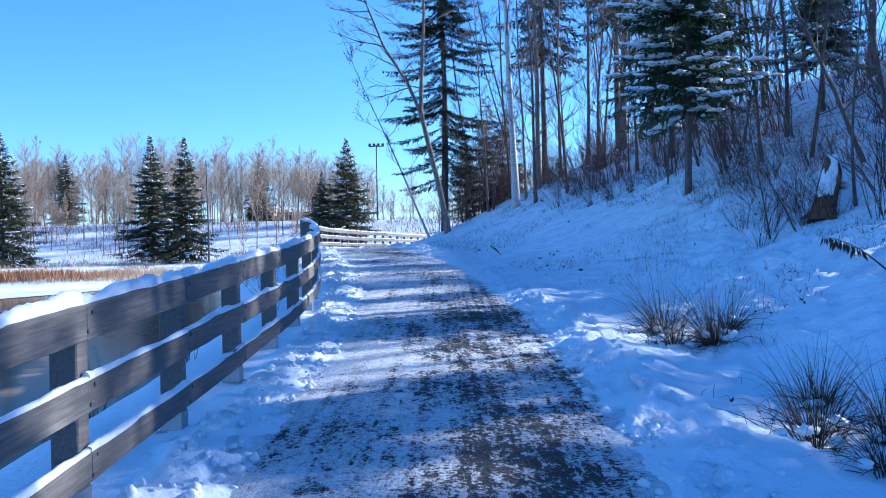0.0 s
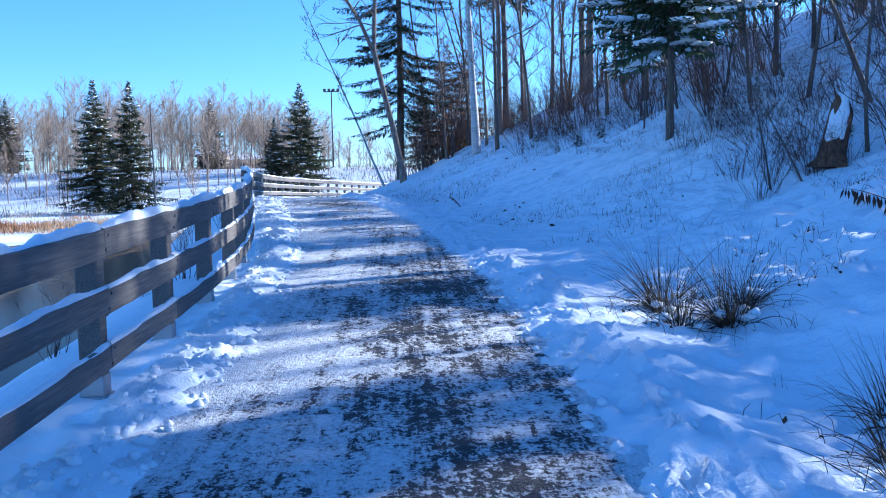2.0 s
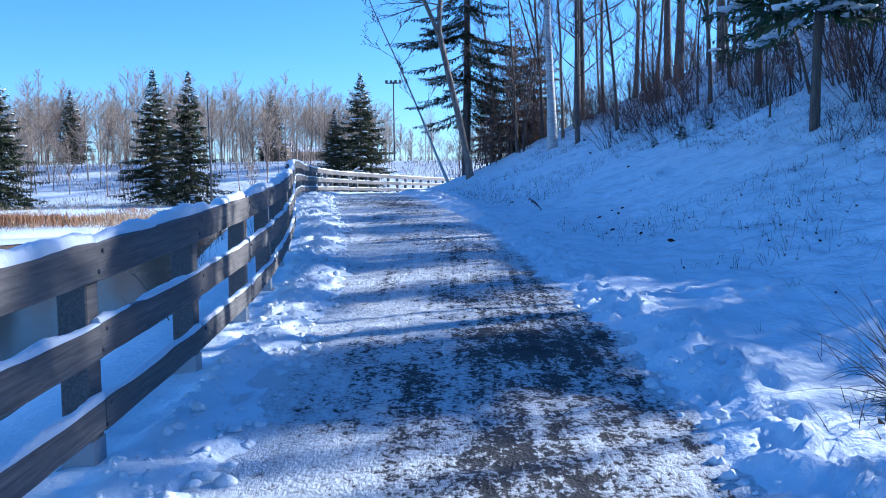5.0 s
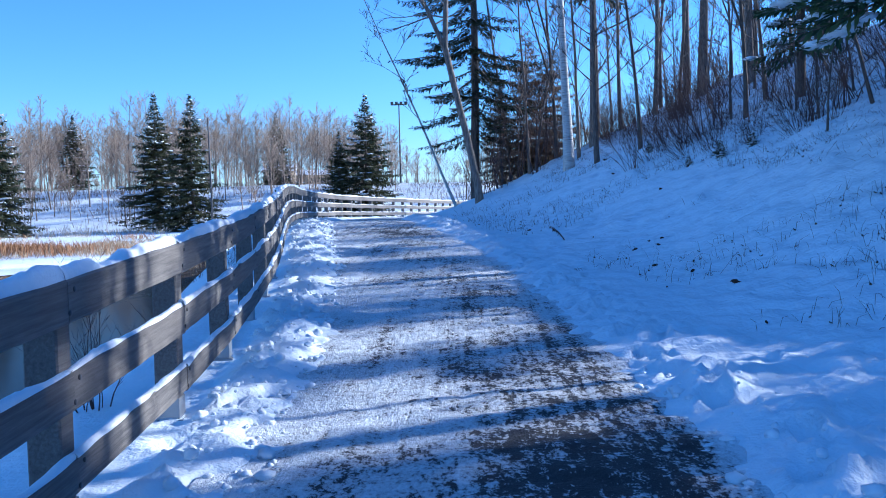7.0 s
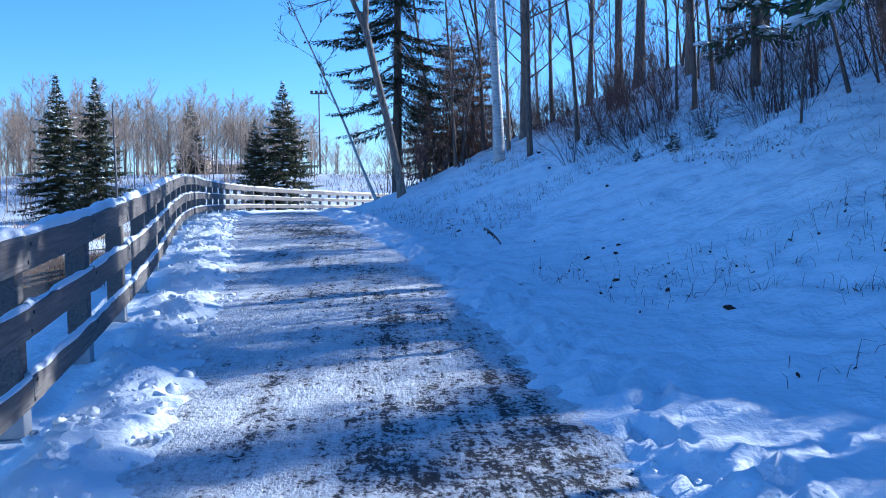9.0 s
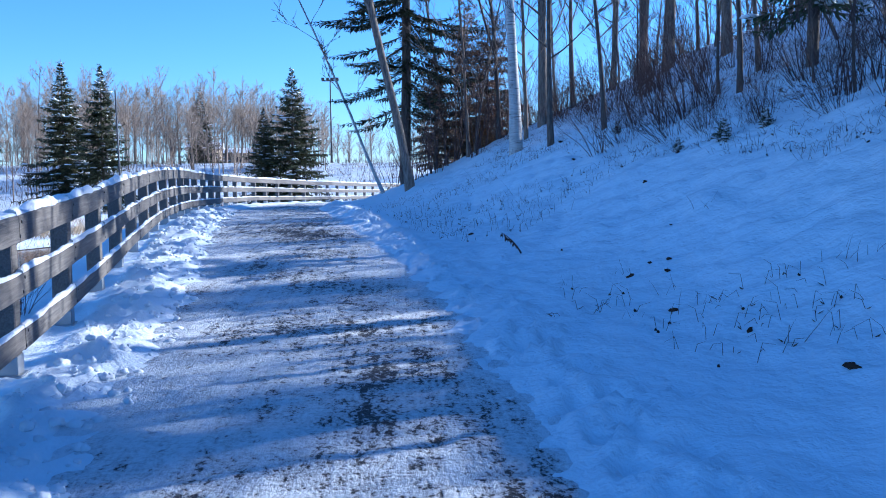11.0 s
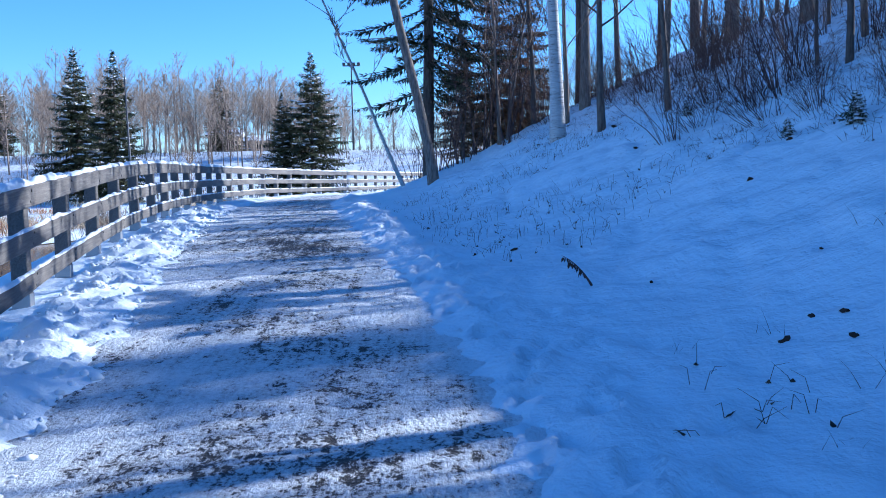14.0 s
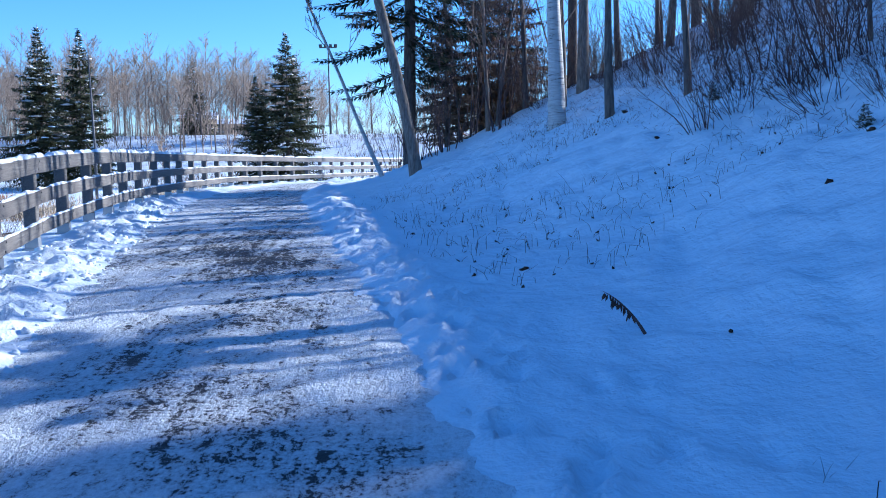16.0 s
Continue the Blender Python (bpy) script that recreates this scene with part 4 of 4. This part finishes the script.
# tall thin stems crowding the upper slope
for _ in range(20):
    for _ in range(40):
        y = tr.uniform(12.5, 34)
        x = float(toe_x(y)) + tr.uniform(5.2, 10.5)
        if free(x, y, 0.45):
            break
    bare_tree(T_E, Matrix.Translation((x, y, float(land(x, y)))) @ Euler((tr.uniform(-0.12, 0.12), tr.uniform(-0.42, 0.05), 0)).to_matrix().to_4x4() @ Euler((0, 0, tr.uniform(0, 6.28))).to_matrix().to_4x4() @ Matrix.Scale(tr.uniform(0.3, 0.72), 4), "slender dark sapling leaning downhill")

# sunlit tan brush behind the leaning tree
TAN_BRUSH = [shrub_mesh(90 + i, (3.2, 4.2)[i], 16, 0.30, 0.013, 8, M_BARK_TAN) for i in range(2)]
for i in range(13):
    x, y = tr.uniform(0.3, 5.5), tr.uniform(39.0, 47.0)
    if x < 0.3 + 0.3 * (y - 39):
        x += 1.6
    sh = thing("shrub", at(x, y, tr.uniform(0, 6), tr.uniform(0.5, 0.8), 0.03), "tall dense tan brush beneath the leaning tree", "shrub", "shrubs on the slope")
    part("brush", TAN_BRUSH[i % 2], None, sh)
# brush at the foot of the leaning tree
for x, y, k in ((0.9, 39.2, 0), (1.6, 40.4, 3), (0.4, 41.2, 0), (2.4, 41.0, 3), (3.2, 40.2, 0), (1.2, 42.6, 3), (-0.2, 43.0, 1), (2.2, 38.6, 3)):
    sh = thing("shrub", at(x, y, tr.uniform(0, 6), 1.35, 0.03), "dense tan brush beneath the leaning tree", "shrub", "shrubs on the slope")
    part("brush", SHRUBS[k], None, sh)


# ---------- rush clumps ----------
def rush_mesh(seed, blades, height, spread):
    r = random.Random(seed)
    mb = MB()
    for _ in range(blades):
        a = r.gauss(seed * 2.1, 1.3) if r.random() < 0.55 else r.uniform(0, 6.28)
        out = Vector((math.cos(a), math.sin(a), 0))
        lean = abs(r.gauss(0.1, spread * 1.15))
        p = out * r.uniform(0, 0.12) + Vector((0, 0, -0.06))
        d = (out * lean + Vector((0, 0, 1))).normalized()
        L = height * r.uniform(0.45, 1.1)
        limb(mb, r, p, d, L, 0.0040 * r.uniform(0.6, 1.3), 8, 3, 0.06 + 0.55 * lean * r.random(), 0.11)
    return mb.mesh("tuft", M_RUSH)


RUSH = [rush_mesh(60, 170, 0.86, 0.62), rush_mesh(61, 130, 0.66, 1.0), rush_mesh(62, 120, 0.5, 1.0)]
for x, y, k, s in ((2.55, 10.5, 0, 1.05), (2.95, 9.85, 0, 1.1), (2.5, 9.9, 1, 1.1), (3.25, 10.3, 1, 0.9), (2.7, 6.6, 1, 1.25), (2.5, 6.15, 2, 1.25), (3.05, 6.2, 0, 0.95), (2.75, 5.6, 1, 1.0), (3.0, 7.3, 1, 0.9)):
    ob = thing("rush_clump", at(x, y, tr.uniform(0, 6), s), "dark dry rush tussock arching out of the snow", "rushes", "rush tussocks")
    part("tuft", RUSH[k], None, ob)
    sn = MB()
    for _ in range(6):
        sn.blob((tr.uniform(-0.16, 0.16), tr.uniform(-0.16, 0.16), tr.uniform(0.0, 0.10)), 0.06, 0.05, 0.03, tr, 3, 7, 0.3)
    part("snow_clump", sn, M_SNOW, ob, "snow caught in the blades", kind="stuff")

# ---------- far woods ----------
def far_tree(mb, r, x, y, z, h):
    lean = r.uniform(-0.06, 0.06)
    tip = Vector((x + lean * h, y, z + h))
    base = Vector((x, y, z - 0.3))
    rad = 0.03 + 0.0065 * h * r.uniform(0.6, 1.2)
    mid = base.lerp(tip, 0.5) + Vector((r.uniform(-0.3, 0.3), 0, 0))
    pts = [base, mid, tip]
    mb.tube(pts, [rad, rad * 0.65, 0.015], 3, False)
    low = r.uniform(0.22, 0.42)
    for k in range(r.randint(24, 30)):
        f = r.uniform(low, 0.95)
        q, dq = along(pts, f)
        a = r.uniform(0, 6.28)
        L = h * 0.46 * (1.12 - f) * r.uniform(0.6, 1.2)
        bp, _ = limb(mb, r, q, Vector((math.cos(a), math.sin(a) * 0.8, r.uniform(0.8, 2.2))), L, rad * 0.30 * (1.1 - f) + 0.010, 2, 3, 0, 0.12, 0.02)
        for _ in range(17):
            g = r.uniform(0.2, 1.0)
            tq, td = along(bp, g)
            e = tq + (td + Vector((r.uniform(-1, 1), r.uniform(-1, 1), r.uniform(-0.1, 1))) * 0.8).normalized() * (L * r.uniform(0.2, 0.5))
            mb.blade(tq, e, 0.0145, Vector((1, r.uniform(-1.0, -0.2), 0.2)))


def far_wood(name, label, seed, n, place, material, lo, hi):
    r = random.Random(seed)
    mb = MB()
    for _ in range(n):
        x, y = place(r)
        far_tree(mb, r, x, y, float(land(x, y)), r.uniform(lo, hi))
    ob = new(name, mb.mesh(name, material))
    return tagged(ob, label, "woods", kind="stuff")


far_wood("far_woods", "bare sunlit hardwoods along the far shore", 5, 380, lambda r: (r.uniform(-150, -24), r.uniform(128, 172)), M_FARTWIG, 8.5, 13)
far_wood("far_woods", "thin stand of bare sunlit hardwoods", 15, 60, lambda r: (r.uniform(-24, -12), r.uniform(124, 165)), M_FARTWIG, 7, 11)
far_wood("far_saplings", "pale bare saplings on the far bank", 6, 90, lambda r: (r.uniform(-75, -18), r.uniform(104, 126)), M_FARTWIG, 5, 11)
far_wood("far_woods", "bare trees beyond the fence bend", 7, 70, lambda r: (r.uniform(-16, 60), r.uniform(112, 190)), M_FARTWIG, 4, 9)
far_wood("far_woods", "distant hedgerow and woods", 8, 150, lambda r: (r.uniform(-200, 110), r.uniform(200, 290)), M_FARTWIG, 7, 13)
far_wood("far_brush", "low brown brush under the far hardwoods", 18, 120, lambda r: (r.uniform(-130, 20), r.uniform(122, 180)), M_FARTWIG, 1.8, 4.5)
for x, y, s, k in ((-62, 118, 0.75, 1), (-57, 138, 0.8, 0), (-30, 150, 0.9, 2), (-21, 150, 0.6, 1), (-86, 130, 1.0, 0), (-17, 128, 0.5, 1), (8, 150, 0.5, 2), (16, 120, 0.6, 2), (24, 128, 0.7, 1)):
    conifer((S1, S2, S3)[k], at(x, y, tr.uniform(0, 6), s), "distant spruce standing among bare hardwoods", "spruces in the far woods")

# ---------- reeds and dead grass on the far shore ----------
def reed_bed(name, label, seed, n, place, material, h, w):
    r = random.Random(seed)
    mb = MB()
    for _ in range(n):
        x, y = place(r)
        z = float(land(x, y)) - 0.03
        if z < WATER_Z - 0.1:
            continue
        p = Vector((x, y, z))
        mb.blade(p, p + Vector((r.uniform(-0.3, 0.3), r.uniform(-0.3, 0.3), h * r.uniform(0.5, 1.1))), w, Vector((r.uniform(-1, 1), r.uniform(-1, 1), 0.1)))
    return tagged(new(name, mb.mesh(name, material)), label, "reeds", kind="stuff")


def clumped(r, cx, cy, sx, sy):
    return r.gauss(cx, sx), r.gauss(cy, sy)


def patchy(r, x0, x1, y0, y1, level, shift):
    for _ in range(60):
        x, y = r.uniform(x0, x1), r.uniform(y0, y1)
        if float(vnoise(x * 0.22 + shift, y * 0.16)) + 0.5 * float(vnoise(x * 0.9, y * 0.7 + shift)) > level:
            break
    return x, y


reed_bed("reeds", "rust-brown reeds along the pond edge", 1, 5200, lambda r: patchy(r, -46, -25, 44, 80, 0.25, 3), M_REED, 0.6, 0.02)
reed_bed("reeds", "tan reeds and grass below the spruces", 4, 4200, lambda r: patchy(r, -26, -10, 64, 96, 0.15, 11), M_PALEGRASS, 0.55, 0.018)
reed_bed("reeds", "dense rust-red reed patch at the water", 9, 4200, lambda r: clumped(r, -27.5, 58, 3.4, 1.9), M_REED, 0.75, 0.02)
reed_bed("reeds", "straw-coloured sedge along the pond edge", 10, 2600, lambda r: patchy(r, -24, -13, 52, 66, 0.05, 5), M_PALEGRASS, 0.45, 0.016)
reed_bed("dead_grass", "pale dead grass poking through far snow", 2, 5200, lambda r: patchy(r, -50, -12, 54, 100, 0.0, 23), M_PALEGRASS, 0.5, 0.018)
reed_bed("dead_grass", "brown dead weeds on the far bank", 3, 8000, lambda r: patchy(r, -75, 12, 98, 136, 0.0, 31), M_FARTWIG, 0.9, 0.025)

# ---------- lamp mast, posts, houses ----------
mast = thing("floodlight_mast", at(-10.0, 141, 0), "tall thin sports floodlight mast beyond the trees", "light mast")
part("pole", MB().tube([(0, 0, -0.3), (0, 0, 11.7)], [0.14, 0.09], 8), M_POLE, mast)
part("crossbar", MB().box(-1.15, -0.06, 11.4, 1.15, 0.06, 11.55), M_POLE, mast)
for i in range(4):
    fl = MB().box(-0.2, -0.16, -0.18, 0.2, 0.12, 0.2, 0.03)
    o = part("floodlight", fl, M_POLE, mast)
    o.location = (-1.0 + i * 0.667, -0.1, 11.7)
    o.rotation_euler = (0.5, 0, 0)
lp = thing("utility_pole", at(-19.6, 76, 0), "thin dark pole standing on the far bank", "pole")
part("pole", MB().tube([(0, 0, -0.3), (0.05, 0, 3.0), (-0.05, 0, 9.0)], [0.10, 0.08, 0.04], 8), M_POLE, lp)
part("meter_box", MB().box(-0.14, -0.16, 2.7, 0.14, 0.0, 3.0, 0.02), M_POLE, lp)
mast_b = thing("floodlight_mast", at(-15.2, 187, 0), "distant thin floodlight mast behind the spruce", "light mast")
part("pole", MB().tube([(0, 0, -0.3), (0, 0, 9.1)], [0.13, 0.08], 8), M_POLE, mast_b)
part("crossbar", MB().box(-1.2, -0.06, 8.8, 1.2, 0.06, 8.95), M_POLE, mast_b)
bin_ob = thing("litter_bin", at(-41.4, 91, 0.2), "dark green box bin on the snowy far bank", "bin")
part("body", MB().box(-0.45, -0.45, -0.05, 0.45, 0.45, 0.85, 0.05), M_BIN, bin_ob)
part("lid", MB().box(-0.5, -0.5, 0.86, 0.5, 0.5, 0.97, 0.04), M_BIN, bin_ob)


def house(x, y, w, d, h, roof_h, turn, label):
    ob = thing("house", at(x, y, turn), label, "house")
    part("wall", MB().box(-w / 2, -d / 2, -0.5, w / 2, d / 2, h), M_WALL, ob)
    rf = MB()
    e = 0.5
    rf.v += [(-w / 2 - e, -d / 2 - e, h), (w / 2 + e, -d / 2 - e, h), (w / 2 + e, d / 2 + e, h), (-w / 2 - e, d / 2 + e, h), (-w / 2 - e, 0, h + roof_h), (w / 2 + e, 0, h + roof_h)]
    rf.f += [(0, 1, 5, 4), (2, 3, 4, 5), (1, 2, 5), (3, 0, 4), (3, 2, 1, 0)]
    part("roof", rf, M_SNOW, ob, "snow-covered roof", False)
    for i in range(3):
        wx = -w / 2 + w * (i + 0.5) / 3
        part("window", MB().box(wx - 0.6, -d / 2 - 0.04, h * 0.4, wx + 0.6, -d / 2 + 0.05, h * 0.75), M_PANE, ob)
    return ob


house(-33.1, 167, 5, 5, 3.0, 1.2, 0.1, "tan house half hidden by bare trees")
house(-29.5, 180, 11, 6, 2.6, 1.0, 0.0, "long low building beyond the woods")

# ---------- slope details ----------
def stump():
    r = random.Random(9)
    ob = thing("tree_stump", at(6.23, 14.9, 0.3, 1.0, 0.05), "rotten broken tree stump heaped with snow", "stump")
    mb = MB()
    n = 12
    for i, (z, rad) in enumerate(((0, 0.28), (0.15, 0.20), (0.45, 0.165), (0.80, 0.15))):
        for j in range(n):
            a = 6.283 * j / n
            k = rad * (1 + 0.25 * math.sin(3 * a + i) * (0.5 if i else 1) + r.uniform(-0.08, 0.08))
            top = (0.22 * math.sin(2 * a + 1) + r.uniform(-0.06, 0.12)) if i == 3 else 0
            mb.v.append((math.cos(a) * k + z * 0.24, math.sin(a) * k, z + top))
    for i in range(3):
        for j in range(n):
            a, b = i * n + j, i * n + (j + 1) % n
            mb.f.append((a, b, b + n, a + n))
    mb.f.append(tuple(3 * n + j for j in range(n)))
    part("wood", mb, M_ROT, ob)
    sn = MB()
    rows, cols = 9, 9
    for i in range(rows + 1):
        z = 0.34 + 0.70 * i / rows
        for j in range(cols + 1):
            a = math.pi * (0.93 + 0.60 * j / cols) + r.uniform(-0.05, 0.05)
            k = float(np.interp(z, [0, 0.15, 0.45, 0.75, 1.0], [0.31, 0.24, 0.20, 0.185, 0.13])) + r.uniform(-0.01, 0.02)
            if j in (0, cols) or i == 0:
                k -= 0.07 + r.uniform(0, 0.03)
            sn.v.append((math.cos(a) * k + z * 0.24, math.sin(a) * k, z + r.uniform(-0.02, 0.02)))
    for i in range(rows):
        for j in range(cols):
            a = i * (cols + 1) + j
            sn.f.append((a, a + 1, a + cols + 2, a + cols + 1))
    sn.f.append(tuple(rows * (cols + 1) + j for j in range(cols + 1)))
    part("snow_coat", sn, M_SNOW, ob, "snow plastered on one side of the stump")


stump()


def leafy_branch(x, y, turn, length, droop, steep=0.32):
    """A fallen twig with curled leaves still hanging from it."""
    r = random.Random(4)
    ob = thing("fallen_branch", at(x, y, turn), "fallen twig with curled brown leaves hanging over snow", "branch")
    mb = MB()
    pts, _ = limb(mb, r, (0, 0, 0.02), (1, 0, steep), length, 0.012, 8, 5, droop, 0.03)
    part("twig", mb, M_TWIG, ob)
    lv = MB()
    lv.blade((0, 0, 0), (0.012, 0.0, -0.15), 0.022, Vector((0, 1, 0)))
    lv.blade((0, 0, 0), (0.0, 0.012, -0.14), 0.018, Vector((1, 0.3, 0)))
    leaf_mesh = lv.mesh("leaf", M_LEAF)
    for i in range(22):
        q, _d = along(pts, 0.35 + 0.63 * i / 22)
        leaf = part("leaf", leaf_mesh, None, ob)
        leaf.location = q
        leaf.rotation_euler = (r.uniform(-0.4, 0.4), r.uniform(-0.4, 0.4), r.uniform(0, 6.28))
        leaf.scale = [r.uniform(0.7, 1.25) * min(1.0, 0.3 + length * 0.3)] * 3


leafy_branch(4.95, 10.1, 1.5, 2.5, 0.035)
leafy_branch(1.45, 22.9, 2.6, 0.38, 0.10, 1.6)

# clods, leaf scraps and weeds standing in the snow
cr = random.Random(15)
CLOD = []
for i in range(4):
    mb = MB()
    mb.blob((0, 0, 0), 0.10, 0.055, 0.04, cr, 3, 8, 0.5)
    CLOD.append(mb.mesh("soil_clod", M_CLOD))
for i, (x, y, s) in enumerate(((2.2, 19.25, 1.0), (2.43, 18.2, 0.9), (2.22, 20.7, 1.0), (2.47, 20.9, 0.7), (1.9, 22.7, 0.6), (2.5, 20.4, 0.9), (2.61, 17.1, 1.1), (2.62, 20.8, 0.8), (0.09, 28.2, 0.7), (0.59, 25.4, 0.9), (1.02, 25.3, 0.8), (3.45, 24.8, 1.2), (2.0, 17.6, 0.5), (1.9, 18.6, 0.5),
                              (4.1, 25.4, 1.0), (3.5, 26.3, 0.8), (3.3, 29.3, 1.1), (3.5, 31.9, 1.6), (3.1, 13.2, 0.6), (3.7, 15.1, 0.5), (2.3, 15.2, 0.5), (3.0, 22.0, 0.5))):
    z = surface(x, y)
    c = new("soil_clod", CLOD[i % 4])
    c.matrix_world = Matrix.Translation((x, y, z + 0.004)) @ Euler((0, -0.3, cr.uniform(0, 6))).to_matrix().to_4x4() @ Matrix.Scale(s * 0.45, 4)
    tagged(c, "dark clod of soil and leaves on the snow", "clod", "clods on the slope")


def weed_mesh(seed, stems, h):
    r = random.Random(seed)
    mb = MB()
    for _ in range(stems):
        a = r.uniform(0, 6.28)
        limb(mb, r, (r.uniform(-0.15, 0.15), r.uniform(-0.15, 0.15), -0.04), (math.cos(a) * 0.5, math.sin(a) * 0.5, 1), h * r.uniform(0.4, 1.1), 0.0032, 5, 3, 0.10, 0.12)
    return mb.mesh("stalks", M_RUSH)


WEED = [weed_mesh(70 + i, (6, 9, 4)[i], (0.28, 0.22, 0.4)[i]) for i in range(3)]
for i in range(105):
    for _ in range(30):
        y = cr.uniform(6, 36)
        x = float(toe_x(y)) + cr.uniform(0.7, 6.0)
        if float(vnoise(x * 0.6, y * 0.5 + 7)) > 0.15:
            break
    w = new("weed_tuft", WEED[i % 3])
    w.matrix_world = Matrix.Translation((x, y, surface(x, y))) @ Euler((0, 0, cr.uniform(0, 6))).to_matrix().to_4x4() @ Matrix.Scale(cr.uniform(0.45, 1.05), 4)
    tagged(w, "thin dry grass stalks bent over the snow", "weeds", "weeds on the slope", "stuff")
for i in range(26):
    y = cr.uniform(3, 34)
    x = float(fence_x(y)) - cr.uniform(0.4, 2.6)
    sh = thing("shrub", at(x, y, cr.uniform(0, 6), cr.uniform(0.22, 0.5), 0.02), "small dark weed bush on the pond bank", "shrub", "weeds by the pond")
    part("brush", SHRUBS[i % 3], None, sh)


# ---------- crumbs of snow on the kicked-up banks, twigs littering the thicket ----------
lr = random.Random(31)
crumbs = MB()
for _ in range(2400):
    y = 2.5 + 33 * lr.random() ** 1.2
    if lr.random() < 0.62:
        w = float(np.interp(y, [5, 15, 20, 28], [0.62, 0.68, 0.92, 1.08]))
        x = float(fence_x(y)) + lr.uniform(0.18, w + 0.10)
    else:
        x = float(toe_x(y)) + abs(lr.gauss(0.1, 0.35)) - 0.05
        if y > 14:
            continue
    s = 0.012 + 0.032 * lr.random() ** 3.0
    crumbs.blob((x, y, max(surface(x, y), float(rise(y)) - 0.01) + s * 0.25), s * lr.uniform(0.8, 1.5), s * lr.uniform(0.8, 1.5), s * 0.75, lr, 3, 6, 0.3, lr.uniform(0, 3))
tagged(new("snow_crumbs", crumbs.mesh("snow_crumbs", M_SNOW)), "crumbled lumps of snow along the path edges", "snow", kind="stuff")

twigs = MB()
for _ in range(6000):
    y = lr.uniform(11, 42)
    x = float(toe_x(y)) + 4.5 + abs(lr.gauss(0, 2.6))
    p = Vector((x, y, surface(x, y) - 0.01))
    a = lr.uniform(0, 6.28)
    L = lr.uniform(0.05, 0.18)
    twigs.blade(p, p + Vector((math.cos(a), math.sin(a), lr.uniform(0.1, 1.2))).normalized() * L, 0.003, Vector((lr.uniform(-0.4, 0.4), -1, 0.3)))
tagged(new("twig_litter", twigs.mesh("twig_litter", M_TWIG)), "dead twigs and stalks littering the upper slope", "twigs", kind="stuff")

stalks = MB()
for _ in range(1500):
    for _ in range(30):
        y = lr.uniform(5, 36)
        x = float(toe_x(y)) + 0.8 + 4.2 * lr.random() ** 0.8
        if float(vnoise(x * 0.8 + 3, y * 0.6)) > 0.1:
            break
    p = Vector((x, y, surface(x, y) - 0.01))
    a = lr.uniform(0, 6.28)
    bend = p + Vector((math.cos(a) * 0.03, math.sin(a) * 0.03, lr.uniform(0.03, 0.14)))
    stalks.tube([p, bend, bend + Vector((math.cos(a), math.sin(a), lr.uniform(-0.6, 0.8))) * lr.uniform(0.03, 0.12)], [0.0028, 0.0022, 0.001], 3, False)
    if lr.random() < 0.30:
        stalks.blade(p, p + Vector((lr.uniform(-0.07, 0.07), lr.uniform(-0.07, 0.07), 0.035)), 0.016, Vector((0, 0, 1)))
tagged(new("grass_stalks", stalks.mesh("grass_stalks", M_RUSH)), "scattered dry grass stalks and leaf scraps on the slope", "grass", kind="stuff")
